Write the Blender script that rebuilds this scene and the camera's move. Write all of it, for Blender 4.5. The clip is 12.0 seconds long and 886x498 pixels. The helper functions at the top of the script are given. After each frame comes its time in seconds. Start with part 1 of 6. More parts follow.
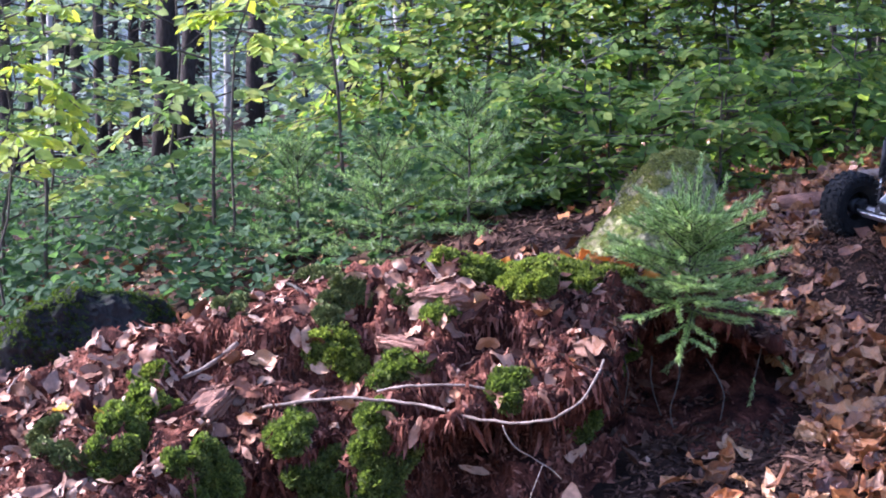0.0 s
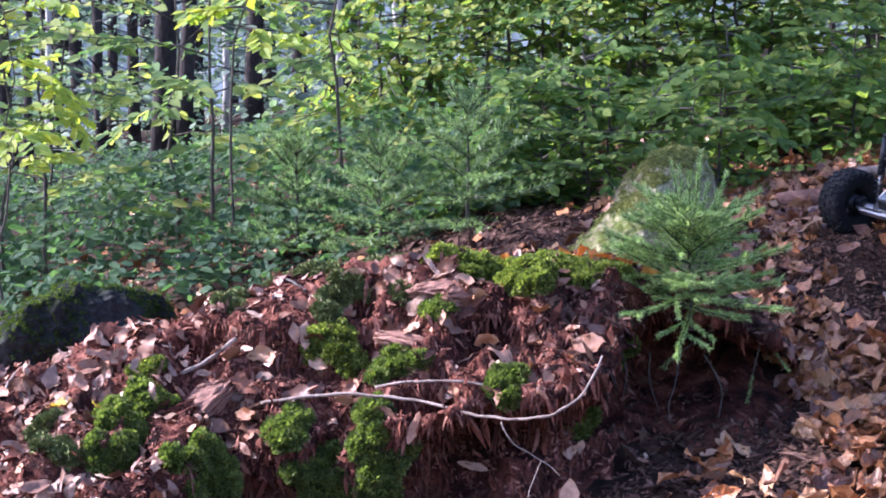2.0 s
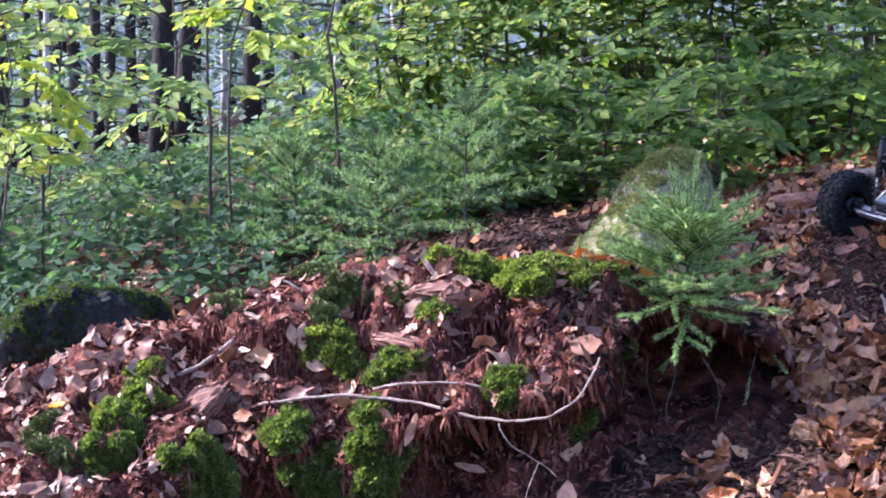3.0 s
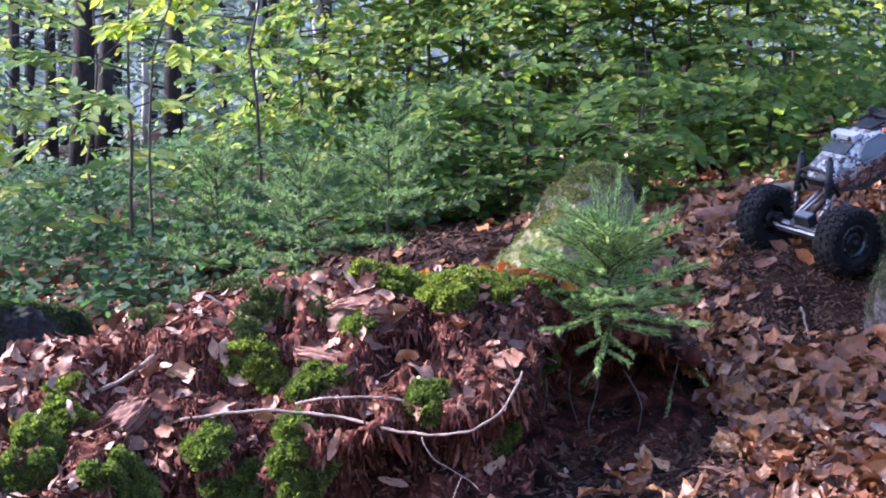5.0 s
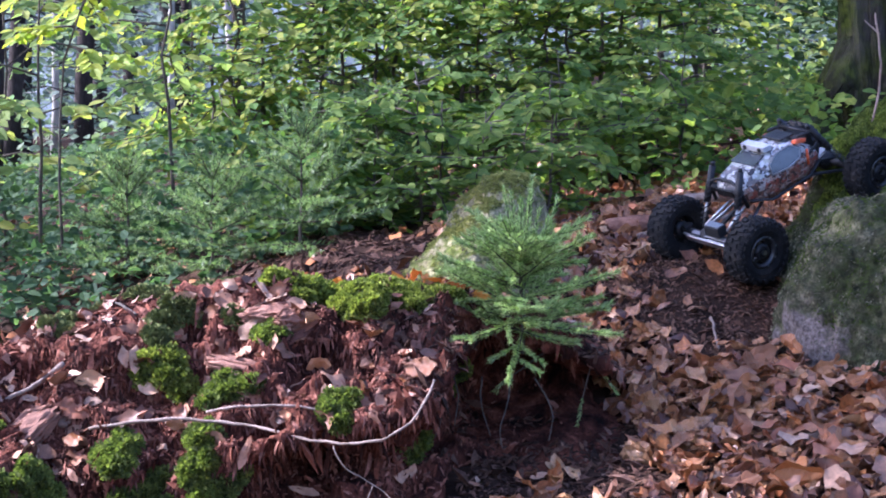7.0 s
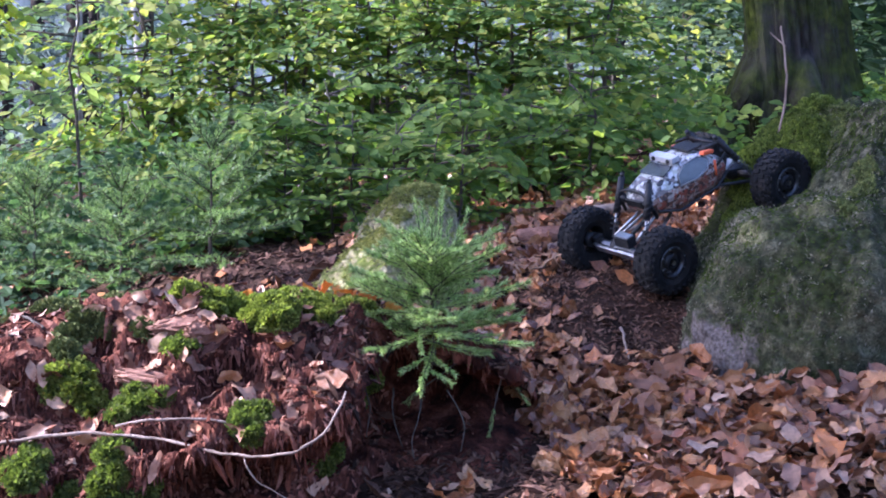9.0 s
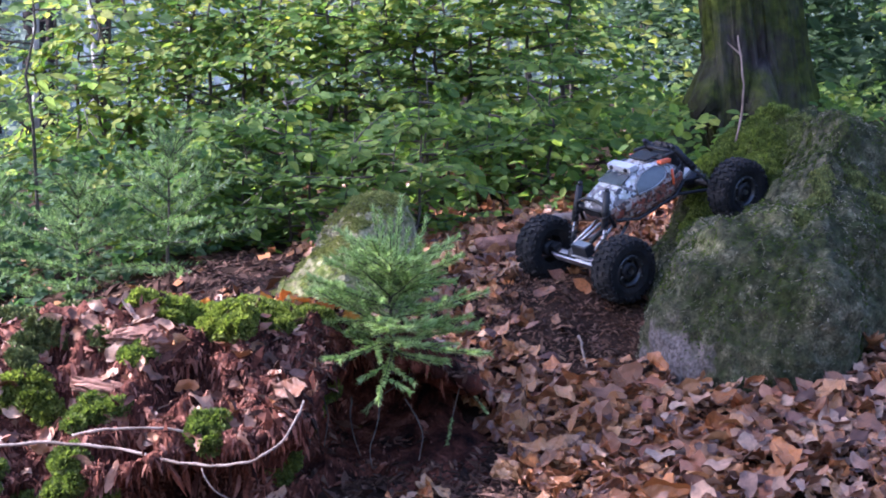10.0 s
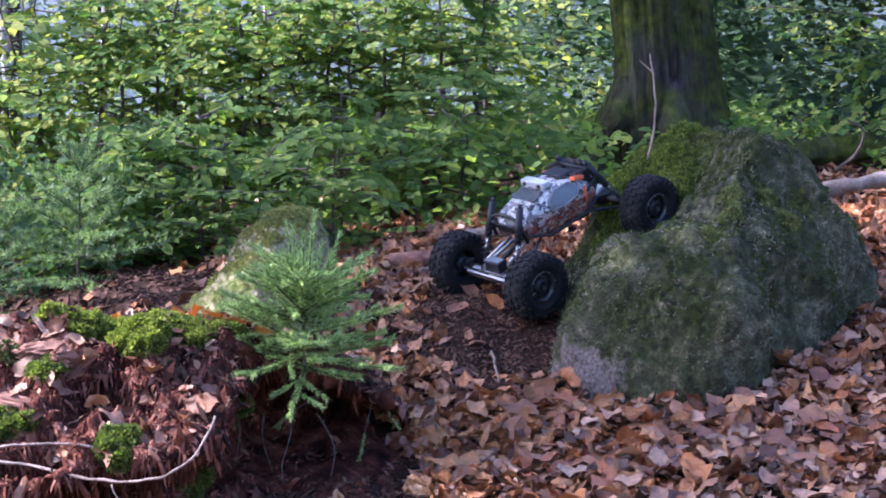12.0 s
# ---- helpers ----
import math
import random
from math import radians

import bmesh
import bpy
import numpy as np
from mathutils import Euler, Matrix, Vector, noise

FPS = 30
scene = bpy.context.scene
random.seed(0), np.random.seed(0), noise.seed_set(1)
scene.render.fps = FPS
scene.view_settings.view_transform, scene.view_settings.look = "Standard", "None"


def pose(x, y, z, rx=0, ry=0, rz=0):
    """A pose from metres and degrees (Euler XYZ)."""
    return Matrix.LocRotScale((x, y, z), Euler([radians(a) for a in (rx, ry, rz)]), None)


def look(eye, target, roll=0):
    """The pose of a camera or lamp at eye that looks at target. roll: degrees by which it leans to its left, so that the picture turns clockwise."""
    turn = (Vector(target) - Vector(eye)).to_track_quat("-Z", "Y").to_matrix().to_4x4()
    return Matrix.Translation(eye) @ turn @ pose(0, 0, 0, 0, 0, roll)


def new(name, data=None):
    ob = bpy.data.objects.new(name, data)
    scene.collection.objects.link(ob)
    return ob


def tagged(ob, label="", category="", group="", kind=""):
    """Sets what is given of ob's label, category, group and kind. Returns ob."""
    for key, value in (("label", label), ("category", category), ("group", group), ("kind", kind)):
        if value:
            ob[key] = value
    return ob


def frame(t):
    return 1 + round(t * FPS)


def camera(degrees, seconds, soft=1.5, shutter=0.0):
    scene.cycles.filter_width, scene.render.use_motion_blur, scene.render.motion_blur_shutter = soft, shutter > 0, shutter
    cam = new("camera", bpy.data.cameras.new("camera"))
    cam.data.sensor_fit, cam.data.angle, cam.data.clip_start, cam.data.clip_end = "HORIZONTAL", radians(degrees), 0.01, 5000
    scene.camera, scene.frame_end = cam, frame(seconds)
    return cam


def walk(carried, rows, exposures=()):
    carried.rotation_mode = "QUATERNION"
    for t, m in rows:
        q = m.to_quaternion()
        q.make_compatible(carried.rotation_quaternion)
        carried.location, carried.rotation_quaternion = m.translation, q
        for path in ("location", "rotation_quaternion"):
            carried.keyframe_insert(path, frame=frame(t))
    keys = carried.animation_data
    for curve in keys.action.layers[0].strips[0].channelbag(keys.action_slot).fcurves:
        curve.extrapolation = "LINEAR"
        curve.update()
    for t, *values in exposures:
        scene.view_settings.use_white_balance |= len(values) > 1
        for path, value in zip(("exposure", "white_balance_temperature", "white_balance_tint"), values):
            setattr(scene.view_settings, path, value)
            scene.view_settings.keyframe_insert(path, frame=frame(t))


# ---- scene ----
from mathutils.bvhtree import BVHTree

cam = camera(28.0, 12.0, soft=1.9)
EYE = (0.0, 0.0, 1.0)
PATH = [
    (0.0, 85.002, -0.000, 0.000),
    (0.5, 84.996, -0.070, -0.023),
    (1.0, 84.953, -0.210, -0.025),
    (1.5, 84.899, -0.210, -0.002),
    (2.0, 84.877, -0.137, -0.031),
    (2.5, 84.876, -0.111, 0.018),
    (2.7, 84.896, -0.165, 0.046),
    (4.3, 85.135, -0.220, -1.811),
    (4.5, 85.206, -0.234, -2.040),
    (5.0, 85.393, -0.302, -2.590),
    (5.5, 85.502, -0.527, -3.091),
    (6.0, 85.564, -0.600, -3.864),
    (6.5, 85.627, -0.703, -4.623),
    (7.0, 85.697, -0.826, -5.376),
    (9.0, 86.105, -0.800, -8.252),
    (9.5, 86.236, -0.892, -8.885),
    (10.0, 86.403, -0.927, -9.591),
    (10.5, 86.570, -0.986, -10.305),
    (11.0, 86.706, -1.094, -10.983),
    (11.5, 86.827, -1.127, -11.726),
    (12.0, 86.954, -1.346, -12.367),
]
walk(cam, [(t, pose(*EYE, rx, ry, rz)) for t, rx, ry, rz in PATH], exposures=[(0.0, 1.88, 5150, 32), (12.0, 1.95, 5150, 32)])

# ---- light ----
world = bpy.data.worlds.new("forest_sky")
scene.world = world
world.use_nodes = True
SUN_FROM = Vector((-0.77, 0.13, 0.62)).normalized()
_bg = world.node_tree.nodes["Background"]
_sky = world.node_tree.nodes.new("ShaderNodeTexSky")
_sky.sky_type = "NISHITA"
_sky.sun_disc = False
_sky.sun_elevation = math.asin(SUN_FROM.z)
_sky.sun_rotation = math.atan2(SUN_FROM.x, SUN_FROM.y)
_sky.air_density = 1.0
_sky.dust_density = 2.0
world.node_tree.links.new(_sky.outputs[0], _bg.inputs["Color"])
_bg.inputs["Strength"].default_value = 0.115
sun = new("sun", bpy.data.lights.new("sun", "SUN"))
sun.data.energy = 3.9
sun.data.angle = radians(0.6)
sun.data.color = (1.0, 0.93, 0.82)
sun.matrix_world = look(SUN_FROM * 30, (0, 0, 0))

# ---- materials ----
def mat(name, cols, scale=6.0, fine=60.0, rough=0.85, bump=0.4, vary=0.35, rnd="", glow=0.0, metal=0.0, spec=0.4, stretch=(1, 1, 1), bump_dist=0.01, through_col=None, coat=0.0):
    """A node material: a ramp of base colours over coarse noise (or over a random value per piece), fine mottling, relief;
    through_col adds light passing through thin leaves."""
    m = bpy.data.materials.new(name)
    m.use_nodes = True
    nt = m.node_tree
    n, l = nt.nodes, nt.links
    b = n["Principled BSDF"]
    out = n["Material Output"]
    co = n.new("ShaderNodeTexCoord")
    mp = n.new("ShaderNodeMapping")
    mp.inputs["Scale"].default_value = stretch
    l.new(co.outputs["Object"], mp.inputs[0])
    n1 = n.new("ShaderNodeTexNoise")
    n1.inputs["Scale"].default_value = scale
    n1.inputs["Detail"].default_value = 5
    n2 = n.new("ShaderNodeTexNoise")
    n2.inputs["Scale"].default_value = fine
    n2.inputs["Detail"].default_value = 6
    n2.inputs["Roughness"].default_value = 0.65
    l.new(mp.outputs[0], n1.inputs["Vector"])
    l.new(mp.outputs[0], n2.inputs["Vector"])
    ramp_node = n.new("ShaderNodeValToRGB")
    el = ramp_node.color_ramp.elements
    lo, hi = (0.0, 1.0) if rnd else (0.3, 0.7)
    while len(el) < len(cols):
        el.new(0.5)
    for k, c in enumerate(cols):
        el[k].position = lo + (hi - lo) * k / max(1, len(cols) - 1)
        el[k].color = (*c, 1)
    if rnd == "object":
        l.new(n.new("ShaderNodeObjectInfo").outputs["Random"], ramp_node.inputs[0])
    elif rnd == "island":
        l.new(n.new("ShaderNodeNewGeometry").outputs["Random Per Island"], ramp_node.inputs[0])
    else:
        l.new(n1.outputs[0], ramp_node.inputs[0])
    mr = n.new("ShaderNodeMapRange")
    mr.inputs["From Min"].default_value, mr.inputs["From Max"].default_value = 0.3, 0.7
    mr.inputs["To Min"].default_value, mr.inputs["To Max"].default_value = 1 - vary, 1 + vary
    l.new(n2.outputs[0], mr.inputs[0])
    mul = n.new("ShaderNodeVectorMath")
    mul.operation = "SCALE"
    l.new(ramp_node.outputs[0], mul.inputs[0])
    l.new(mr.outputs[0], mul.inputs["Scale"])
    l.new(mul.outputs[0], b.inputs["Base Color"])
    b.inputs["Roughness"].default_value = rough
    b.inputs["Metallic"].default_value = metal
    b.inputs["Specular IOR Level"].default_value = spec
    b.inputs["Coat Weight"].default_value = coat
    if bump:
        bp = n.new("ShaderNodeBump")
        bp.inputs["Strength"].default_value = bump
        bp.inputs["Distance"].default_value = bump_dist
        l.new(n2.outputs[0], bp.inputs["Height"])
        l.new(bp.outputs[0], b.inputs["Normal"])
    if through_col:
        tr = n.new("ShaderNodeBsdfTranslucent")
        mix2 = n.new("ShaderNodeVectorMath")
        mix2.operation = "MULTIPLY"
        l.new(mul.outputs[0], mix2.inputs[0])
        mix2.inputs[1].default_value = through_col
        l.new(mix2.outputs[0], tr.inputs["Color"])
        ms = n.new("ShaderNodeMixShader")
        ms.inputs[0].default_value = 0.45
        l.new(b.outputs[0], ms.inputs[1])
        l.new(tr.outputs[0], ms.inputs[2])
        l.new(ms.outputs[0], out.inputs["Surface"])
    return m


def moss_over(m, moss_cols, scale, lo, hi, up=0.5):
    """Lets a growth of moss in noise-shaped patches, thicker on upward faces, cover a material's colour."""
    nt = m.node_tree
    n, l = nt.nodes, nt.links
    b = n["Principled BSDF"]
    old = b.inputs["Base Color"].links[0].from_socket
    co = n.new("ShaderNodeTexCoord")
    nz = n.new("ShaderNodeTexNoise")
    nz.inputs["Scale"].default_value = scale
    nz.inputs["Detail"].default_value = 8
    nz.inputs["Roughness"].default_value = 0.7
    l.new(co.outputs["Object"], nz.inputs["Vector"])
    sp = n.new("ShaderNodeSeparateXYZ")
    l.new(n.new("ShaderNodeNewGeometry").outputs["Normal"], sp.inputs[0])
    ad = n.new("ShaderNodeMath")
    ad.operation = "MULTIPLY_ADD"
    l.new(sp.outputs["Z"], ad.inputs[0])
    ad.inputs[1].default_value = up * 0.3
    l.new(nz.outputs[0], ad.inputs[2])
    mr = n.new("ShaderNodeMapRange")
    mr.inputs["From Min"].default_value, mr.inputs["From Max"].default_value = lo, hi
    l.new(ad.outputs[0], mr.inputs[0])
    n3 = n.new("ShaderNodeTexNoise")
    n3.inputs["Scale"].default_value = scale * 9
    n3.inputs["Detail"].default_value = 4
    l.new(co.outputs["Object"], n3.inputs["Vector"])
    r = n.new("ShaderNodeValToRGB")
    r.color_ramp.elements[0].position, r.color_ramp.elements[1].position = 0.35, 0.68
    r.color_ramp.elements[0].color = (*moss_cols[0], 1)
    r.color_ramp.elements[1].color = (*moss_cols[1], 1)
    l.new(n3.outputs[0], r.inputs[0])
    mx = n.new("ShaderNodeMix")
    mx.data_type = "RGBA"
    l.new(mr.outputs[0], mx.inputs["Factor"])
    l.new(old, mx.inputs[6])
    l.new(r.outputs[0], mx.inputs[7])
    l.new(mx.outputs[2], b.inputs["Base Color"])
    return m


def bare_patch(m, at, radius, cols):
    """A broken, uncovered spot of stone with a ragged edge."""
    nt = m.node_tree
    n, l = nt.nodes, nt.links
    b = n["Principled BSDF"]
    old = b.inputs["Base Color"].links[0].from_socket
    co = n.new("ShaderNodeTexCoord")
    dist = n.new("ShaderNodeVectorMath")
    dist.operation = "DISTANCE"
    l.new(co.outputs["Object"], dist.inputs[0])
    dist.inputs[1].default_value = at
    nz = n.new("ShaderNodeTexNoise")
    nz.inputs["Scale"].default_value = 22
    nz.inputs["Detail"].default_value = 8
    l.new(co.outputs["Object"], nz.inputs["Vector"])
    ad = n.new("ShaderNodeMath")
    ad.operation = "MULTIPLY_ADD"
    l.new(nz.outputs[0], ad.inputs[0])
    ad.inputs[1].default_value = 0.16
    l.new(dist.outputs["Value"], ad.inputs[2])
    mr = n.new("ShaderNodeMapRange")
    mr.inputs["From Min"].default_value, mr.inputs["From Max"].default_value = radius + 0.085, radius + 0.06
    l.new(ad.outputs[0], mr.inputs[0])
    n3 = n.new("ShaderNodeTexNoise")
    n3.inputs["Scale"].default_value = 160
    l.new(co.outputs["Object"], n3.inputs["Vector"])
    r = n.new("ShaderNodeValToRGB")
    r.color_ramp.elements[0].position, r.color_ramp.elements[1].position = 0.35, 0.65
    r.color_ramp.elements[0].color, r.color_ramp.elements[1].color = (*cols[0], 1), (*cols[1], 1)
    l.new(n3.outputs[0], r.inputs[0])
    mx = n.new("ShaderNodeMix")
    mx.data_type = "RGBA"
    l.new(mr.outputs[0], mx.inputs["Factor"])
    l.new(old, mx.inputs[6])
    l.new(r.outputs[0], mx.inputs[7])
    l.new(mx.outputs[2], b.inputs["Base Color"])


SOIL = mat("soil", [(0.016, 0.009, 0.006), (0.040, 0.021, 0.013), (0.07, 0.038, 0.024)], 9, 90, 0.95, 0.8, 0.45, spec=0.12)
ROT = mat("rotten_wood", [(0.012, 0.006, 0.005), (0.06, 0.020, 0.013), (0.15, 0.050, 0.030), (0.30, 0.12, 0.078)], 22, 150, 0.9, 1.0, 0.6, stretch=(1, 1, 0.45), spec=0.12)
CHUNK = mat("fresh_rotten_wood", [(0.20, 0.085, 0.05), (0.36, 0.18, 0.115), (0.27, 0.13, 0.08)], 20, 150, 0.8, 0.8, 0.35, stretch=(0.3, 1, 1))
BOULDER = moss_over(mat("mossy_granite", [(0.056, 0.054, 0.030), (0.144, 0.135, 0.077), (0.338, 0.306, 0.194)], 34, 200, 0.95, 1.0, 0.85, spec=0.2, bump_dist=0.010), [(0.015, 0.019, 0.006), (0.07, 0.083, 0.024)], 6, 0.37, 0.64, 0.35)
ROCKM = moss_over(mat("lichen_stone", [(0.15, 0.13, 0.062), (0.31, 0.275, 0.145), (0.47, 0.415, 0.235)], 18, 140, 0.92, 1.0, 0.55, spec=0.12), [(0.06, 0.08, 0.016), (0.16, 0.185, 0.04)], 7, 0.70, 0.86, 1.4)
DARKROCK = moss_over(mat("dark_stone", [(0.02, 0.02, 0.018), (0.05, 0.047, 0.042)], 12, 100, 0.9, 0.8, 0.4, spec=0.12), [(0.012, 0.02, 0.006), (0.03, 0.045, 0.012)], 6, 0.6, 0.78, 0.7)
# brighter copy of the mound's moss, with sunlight put into its colour
MOSS_LIT = mat("moss", [(0.07, 0.09, 0.02), (0.16, 0.20, 0.035), (0.26, 0.31, 0.06), (0.40, 0.43, 0.11)], 25, 220, 0.95, 0.7, 0.45, rnd="island", through_col=(1.1, 1.2, 0.5))
MOSS_T = mat("dry_moss", [(0.085, 0.10, 0.028), (0.14, 0.165, 0.042), (0.22, 0.24, 0.065)], 25, 220, 0.95, 0.5, 0.4, rnd="island")
# fresh moss on the stones; on the mound's front, the copy coloured for shade
MOSS_F = mat("fresh_and_shaded_moss", [(0.07, 0.09, 0.024), (0.14, 0.175, 0.04), (0.24, 0.275, 0.065)], 25, 220, 0.95, 0.5, 0.45, rnd="island", through_col=(1.1, 1.3, 0.5))
# dimmed copy of the moss; its colour carries the shade
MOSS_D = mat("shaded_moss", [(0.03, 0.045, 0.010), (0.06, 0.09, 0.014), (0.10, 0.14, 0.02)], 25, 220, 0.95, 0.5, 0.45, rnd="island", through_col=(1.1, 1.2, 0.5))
MOSSBED = mat("moss_bed", [(0.05, 0.065, 0.014), (0.10, 0.125, 0.026)], 40, 250, 0.95, 1.0, 0.5, spec=0.12)
LITTER = mat("fallen_beech_leaf", [(0.070, 0.023, 0.011), (0.208, 0.076, 0.028), (0.320, 0.130, 0.044), (0.431, 0.197, 0.070), (0.293, 0.095, 0.027), (0.515, 0.275, 0.121), (0.153, 0.060, 0.029), (0.447, 0.157, 0.039)], 30, 140, 0.36, 0.5, 0.5, rnd="island", spec=0.6, bump_dist=0.003)
LITTER_ONE = mat("single_beech_leaf", [(0.098, 0.034, 0.013), (0.250, 0.092, 0.030), (0.375, 0.157, 0.053), (0.473, 0.218, 0.078), (0.334, 0.104, 0.029), (0.557, 0.295, 0.126), (0.182, 0.073, 0.033), (0.503, 0.183, 0.044)], 30, 140, 0.36, 0.5, 0.5, rnd="object", spec=0.6, bump_dist=0.003)
PALE_LITTER = mat("pale_dry_leaf", [(0.076, 0.031, 0.018), (0.216, 0.102, 0.055), (0.346, 0.173, 0.100), (0.497, 0.296, 0.180), (0.281, 0.102, 0.045), (0.140, 0.061, 0.040), (0.475, 0.306, 0.200), (0.076, 0.036, 0.024)], 30, 110, 0.42, 0.25, 0.3, rnd="island", spec=0.3, bump_dist=0.003)
ORANGE = mat("orange_leaf", [(0.58, 0.22, 0.035), (0.70, 0.36, 0.07), (0.52, 0.15, 0.025)], 30, 110, 0.5, 0.2, 0.25, rnd="object", through_col=(1.2, 0.9, 0.6))
YELLOW = mat("yellow_leaf", [(0.55, 0.42, 0.04), (0.48, 0.34, 0.03)], 30, 110, 0.5, 0.2, 0.2, rnd="object", through_col=(1.2, 1.0, 0.6))
BEECH = mat("beech_foliage", [(0.070, 0.122, 0.035), (0.106, 0.173, 0.044), (0.150, 0.220, 0.052), (0.237, 0.275, 0.061)], 5, 60, 0.7, 0.1, 0.2, rnd="island", spec=0.15, through_col=(1.7, 1.9, 0.8))
BEECH_YY = mat("beech_foliage_autumn", [(0.090, 0.160, 0.062), (0.160, 0.235, 0.081), (0.240, 0.300, 0.095), (0.380, 0.380, 0.095)], 5, 60, 0.7, 0.1, 0.2, rnd="island", spec=0.15, through_col=(1.7, 1.8, 1.0))
BEECH_DK = mat("herb_foliage", [(0.039, 0.075, 0.039), (0.066, 0.117, 0.057), (0.104, 0.161, 0.075)], 5, 60, 0.65, 0.1, 0.2, rnd="island", spec=0.15, through_col=(1.5, 1.7, 0.8))
BEECH_Y = mat("beech_foliage_yellowing", [(0.078, 0.154, 0.046), (0.123, 0.209, 0.056), (0.190, 0.264, 0.065), (0.336, 0.341, 0.070)], 5, 60, 0.7, 0.1, 0.2, rnd="island", spec=0.15, through_col=(1.8, 1.8, 0.7))
# far beech leaves, paler and less yellow: haze is put into the colour
FAR_LEAF = mat("hazed_beech_foliage", [(0.115, 0.176, 0.105), (0.176, 0.243, 0.140), (0.257, 0.317, 0.196)], 5, 60, 0.6, 0.1, 0.2, rnd="island", spec=0.35, through_col=(1.5, 1.6, 1.1))
# brightened copy of the beech leaves, backlight put into the colour
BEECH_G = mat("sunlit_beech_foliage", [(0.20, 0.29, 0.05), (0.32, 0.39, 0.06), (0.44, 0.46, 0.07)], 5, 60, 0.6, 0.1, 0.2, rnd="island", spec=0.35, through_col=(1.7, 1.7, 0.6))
NEEDLE = mat("spruce_needles", [(0.03, 0.055, 0.03), (0.05, 0.085, 0.042), (0.085, 0.125, 0.06)], 5, 60, 0.7, 0.0, 0.2, rnd="island", spec=0.12, through_col=(1.3, 1.5, 0.9))
NEEDLE_S = mat("seedling_needles", [(0.17, 0.24, 0.08), (0.33, 0.43, 0.15), (0.60, 0.66, 0.34)], 5, 60, 0.6, 0.0, 0.2, rnd="island", spec=0.25, through_col=(1.3, 1.5, 0.9))
NEEDLE_L = mat("pale_spruce_needles", [(0.09, 0.145, 0.062), (0.165, 0.235, 0.095), (0.28, 0.365, 0.15)], 5, 60, 0.5, 0.0, 0.2, rnd="island", spec=0.5, through_col=(1.3, 1.5, 0.9))
# far spruce needles, lightened and blued to stand in for haze
NEEDLE_HAZED = mat("hazed_spruce_needles", [(0.074, 0.115, 0.092), (0.115, 0.162, 0.128), (0.169, 0.223, 0.176)], 5, 60, 0.6, 0.0, 0.2, rnd="island", through_col=(1.3, 1.4, 0.9))
BARK = mat("spruce_bark", [(0.022, 0.018, 0.016), (0.045, 0.037, 0.032), (0.075, 0.062, 0.054)], 9, 60, 0.95, 0.9, 0.4, stretch=(1, 1, 0.3), spec=0.12)
PALEBARK = mat("pale_bark", [(0.25, 0.23, 0.20), (0.42, 0.39, 0.34), (0.55, 0.52, 0.47)], 9, 60, 0.9, 0.5, 0.3, stretch=(1, 1, 0.3))
BIGBARK = moss_over(mat("old_bark", [(0.018, 0.015, 0.013), (0.050, 0.042, 0.037), (0.098, 0.085, 0.076)], 14, 60, 0.95, 1.0, 0.55, stretch=(1, 1, 0.2), bump_dist=0.03, spec=0.12), [(0.036, 0.050, 0.009), (0.115, 0.140, 0.022)], 3.5, 0.37, 0.57, 0.0)
TWIG = mat("twig_bark", [(0.055, 0.045, 0.034), (0.11, 0.088, 0.065)], 30, 140, 0.85, 0.4, 0.3)
PALETWIG = mat("bleached_twig", [(0.20, 0.14, 0.10), (0.36, 0.27, 0.21)], 30, 140, 0.75, 0.5, 0.3)

# ---- building helpers ----


def mesh_of(name, verts, faces, material, smooth=False):
    me = bpy.data.meshes.new(name)
    me.from_pydata(np.asarray(verts, float).tolist() if isinstance(verts, np.ndarray) else verts, [], faces.tolist() if isinstance(faces, np.ndarray) else faces)
    me.materials.append(material)
    if smooth:
        me.polygons.foreach_set("use_smooth", [True] * len(me.polygons))
    me.update()
    return me


def part(name, data, material, parent, label=""):
    """Links a bmesh or a mesh as one object under a thing or part."""
    if isinstance(data, bmesh.types.BMesh):
        me = bpy.data.meshes.new(name)
        data.to_mesh(me)
        data.free()
        me.materials.append(material)
        data = me
    ob = new(name, data)
    ob.parent = parent
    if label:
        tagged(ob, label)
    return ob


def thing(name, m, label, category, group="", kind=""):
    ob = new(name)
    ob.empty_display_size = 0.05
    ob.matrix_basis = m
    return tagged(ob, label, category, group, kind)


def tube(points, radii, sides=6):
    """Vertices and faces of a tapered tube along points."""
    pts = [Vector(p) for p in points]
    vs, fs = [], []
    for i, p in enumerate(pts):
        d = (pts[min(i + 1, len(pts) - 1)] - pts[max(i - 1, 0)]).normalized()
        a = d.cross(Vector((0.31, 0.17, 0.93)) if abs(d.z) < 0.8 else Vector((0.9, 0.3, 0.1))).normalized()
        b = d.cross(a)
        for k in range(sides):
            w = 2 * math.pi * k / sides
            vs.append(tuple(p + (a * math.cos(w) + b * math.sin(w)) * radii[i]))
    for i in range(len(pts) - 1):
        for k in range(sides):
            q = (k + 1) % sides
            fs.append((i * sides + k, i * sides + q, (i + 1) * sides + q, (i + 1) * sides + k))
    fs.append(tuple(reversed(range(sides))))
    fs.append(tuple(range((len(pts) - 1) * sides, len(pts) * sides)))
    return vs, fs


class Heap:
    """Gathers vertices and faces of many small pieces for one mesh."""

    def __init__(self):
        self.v, self.f, self.n = [], [], 0

    def add(self, vs, fs):
        self.v.extend(vs)
        self.f.extend(tuple(i + self.n for i in f) for f in fs)
        self.n += len(vs)

    def mesh(self, name, material, smooth=True):
        return mesh_of(name, self.v, self.f, material, smooth)


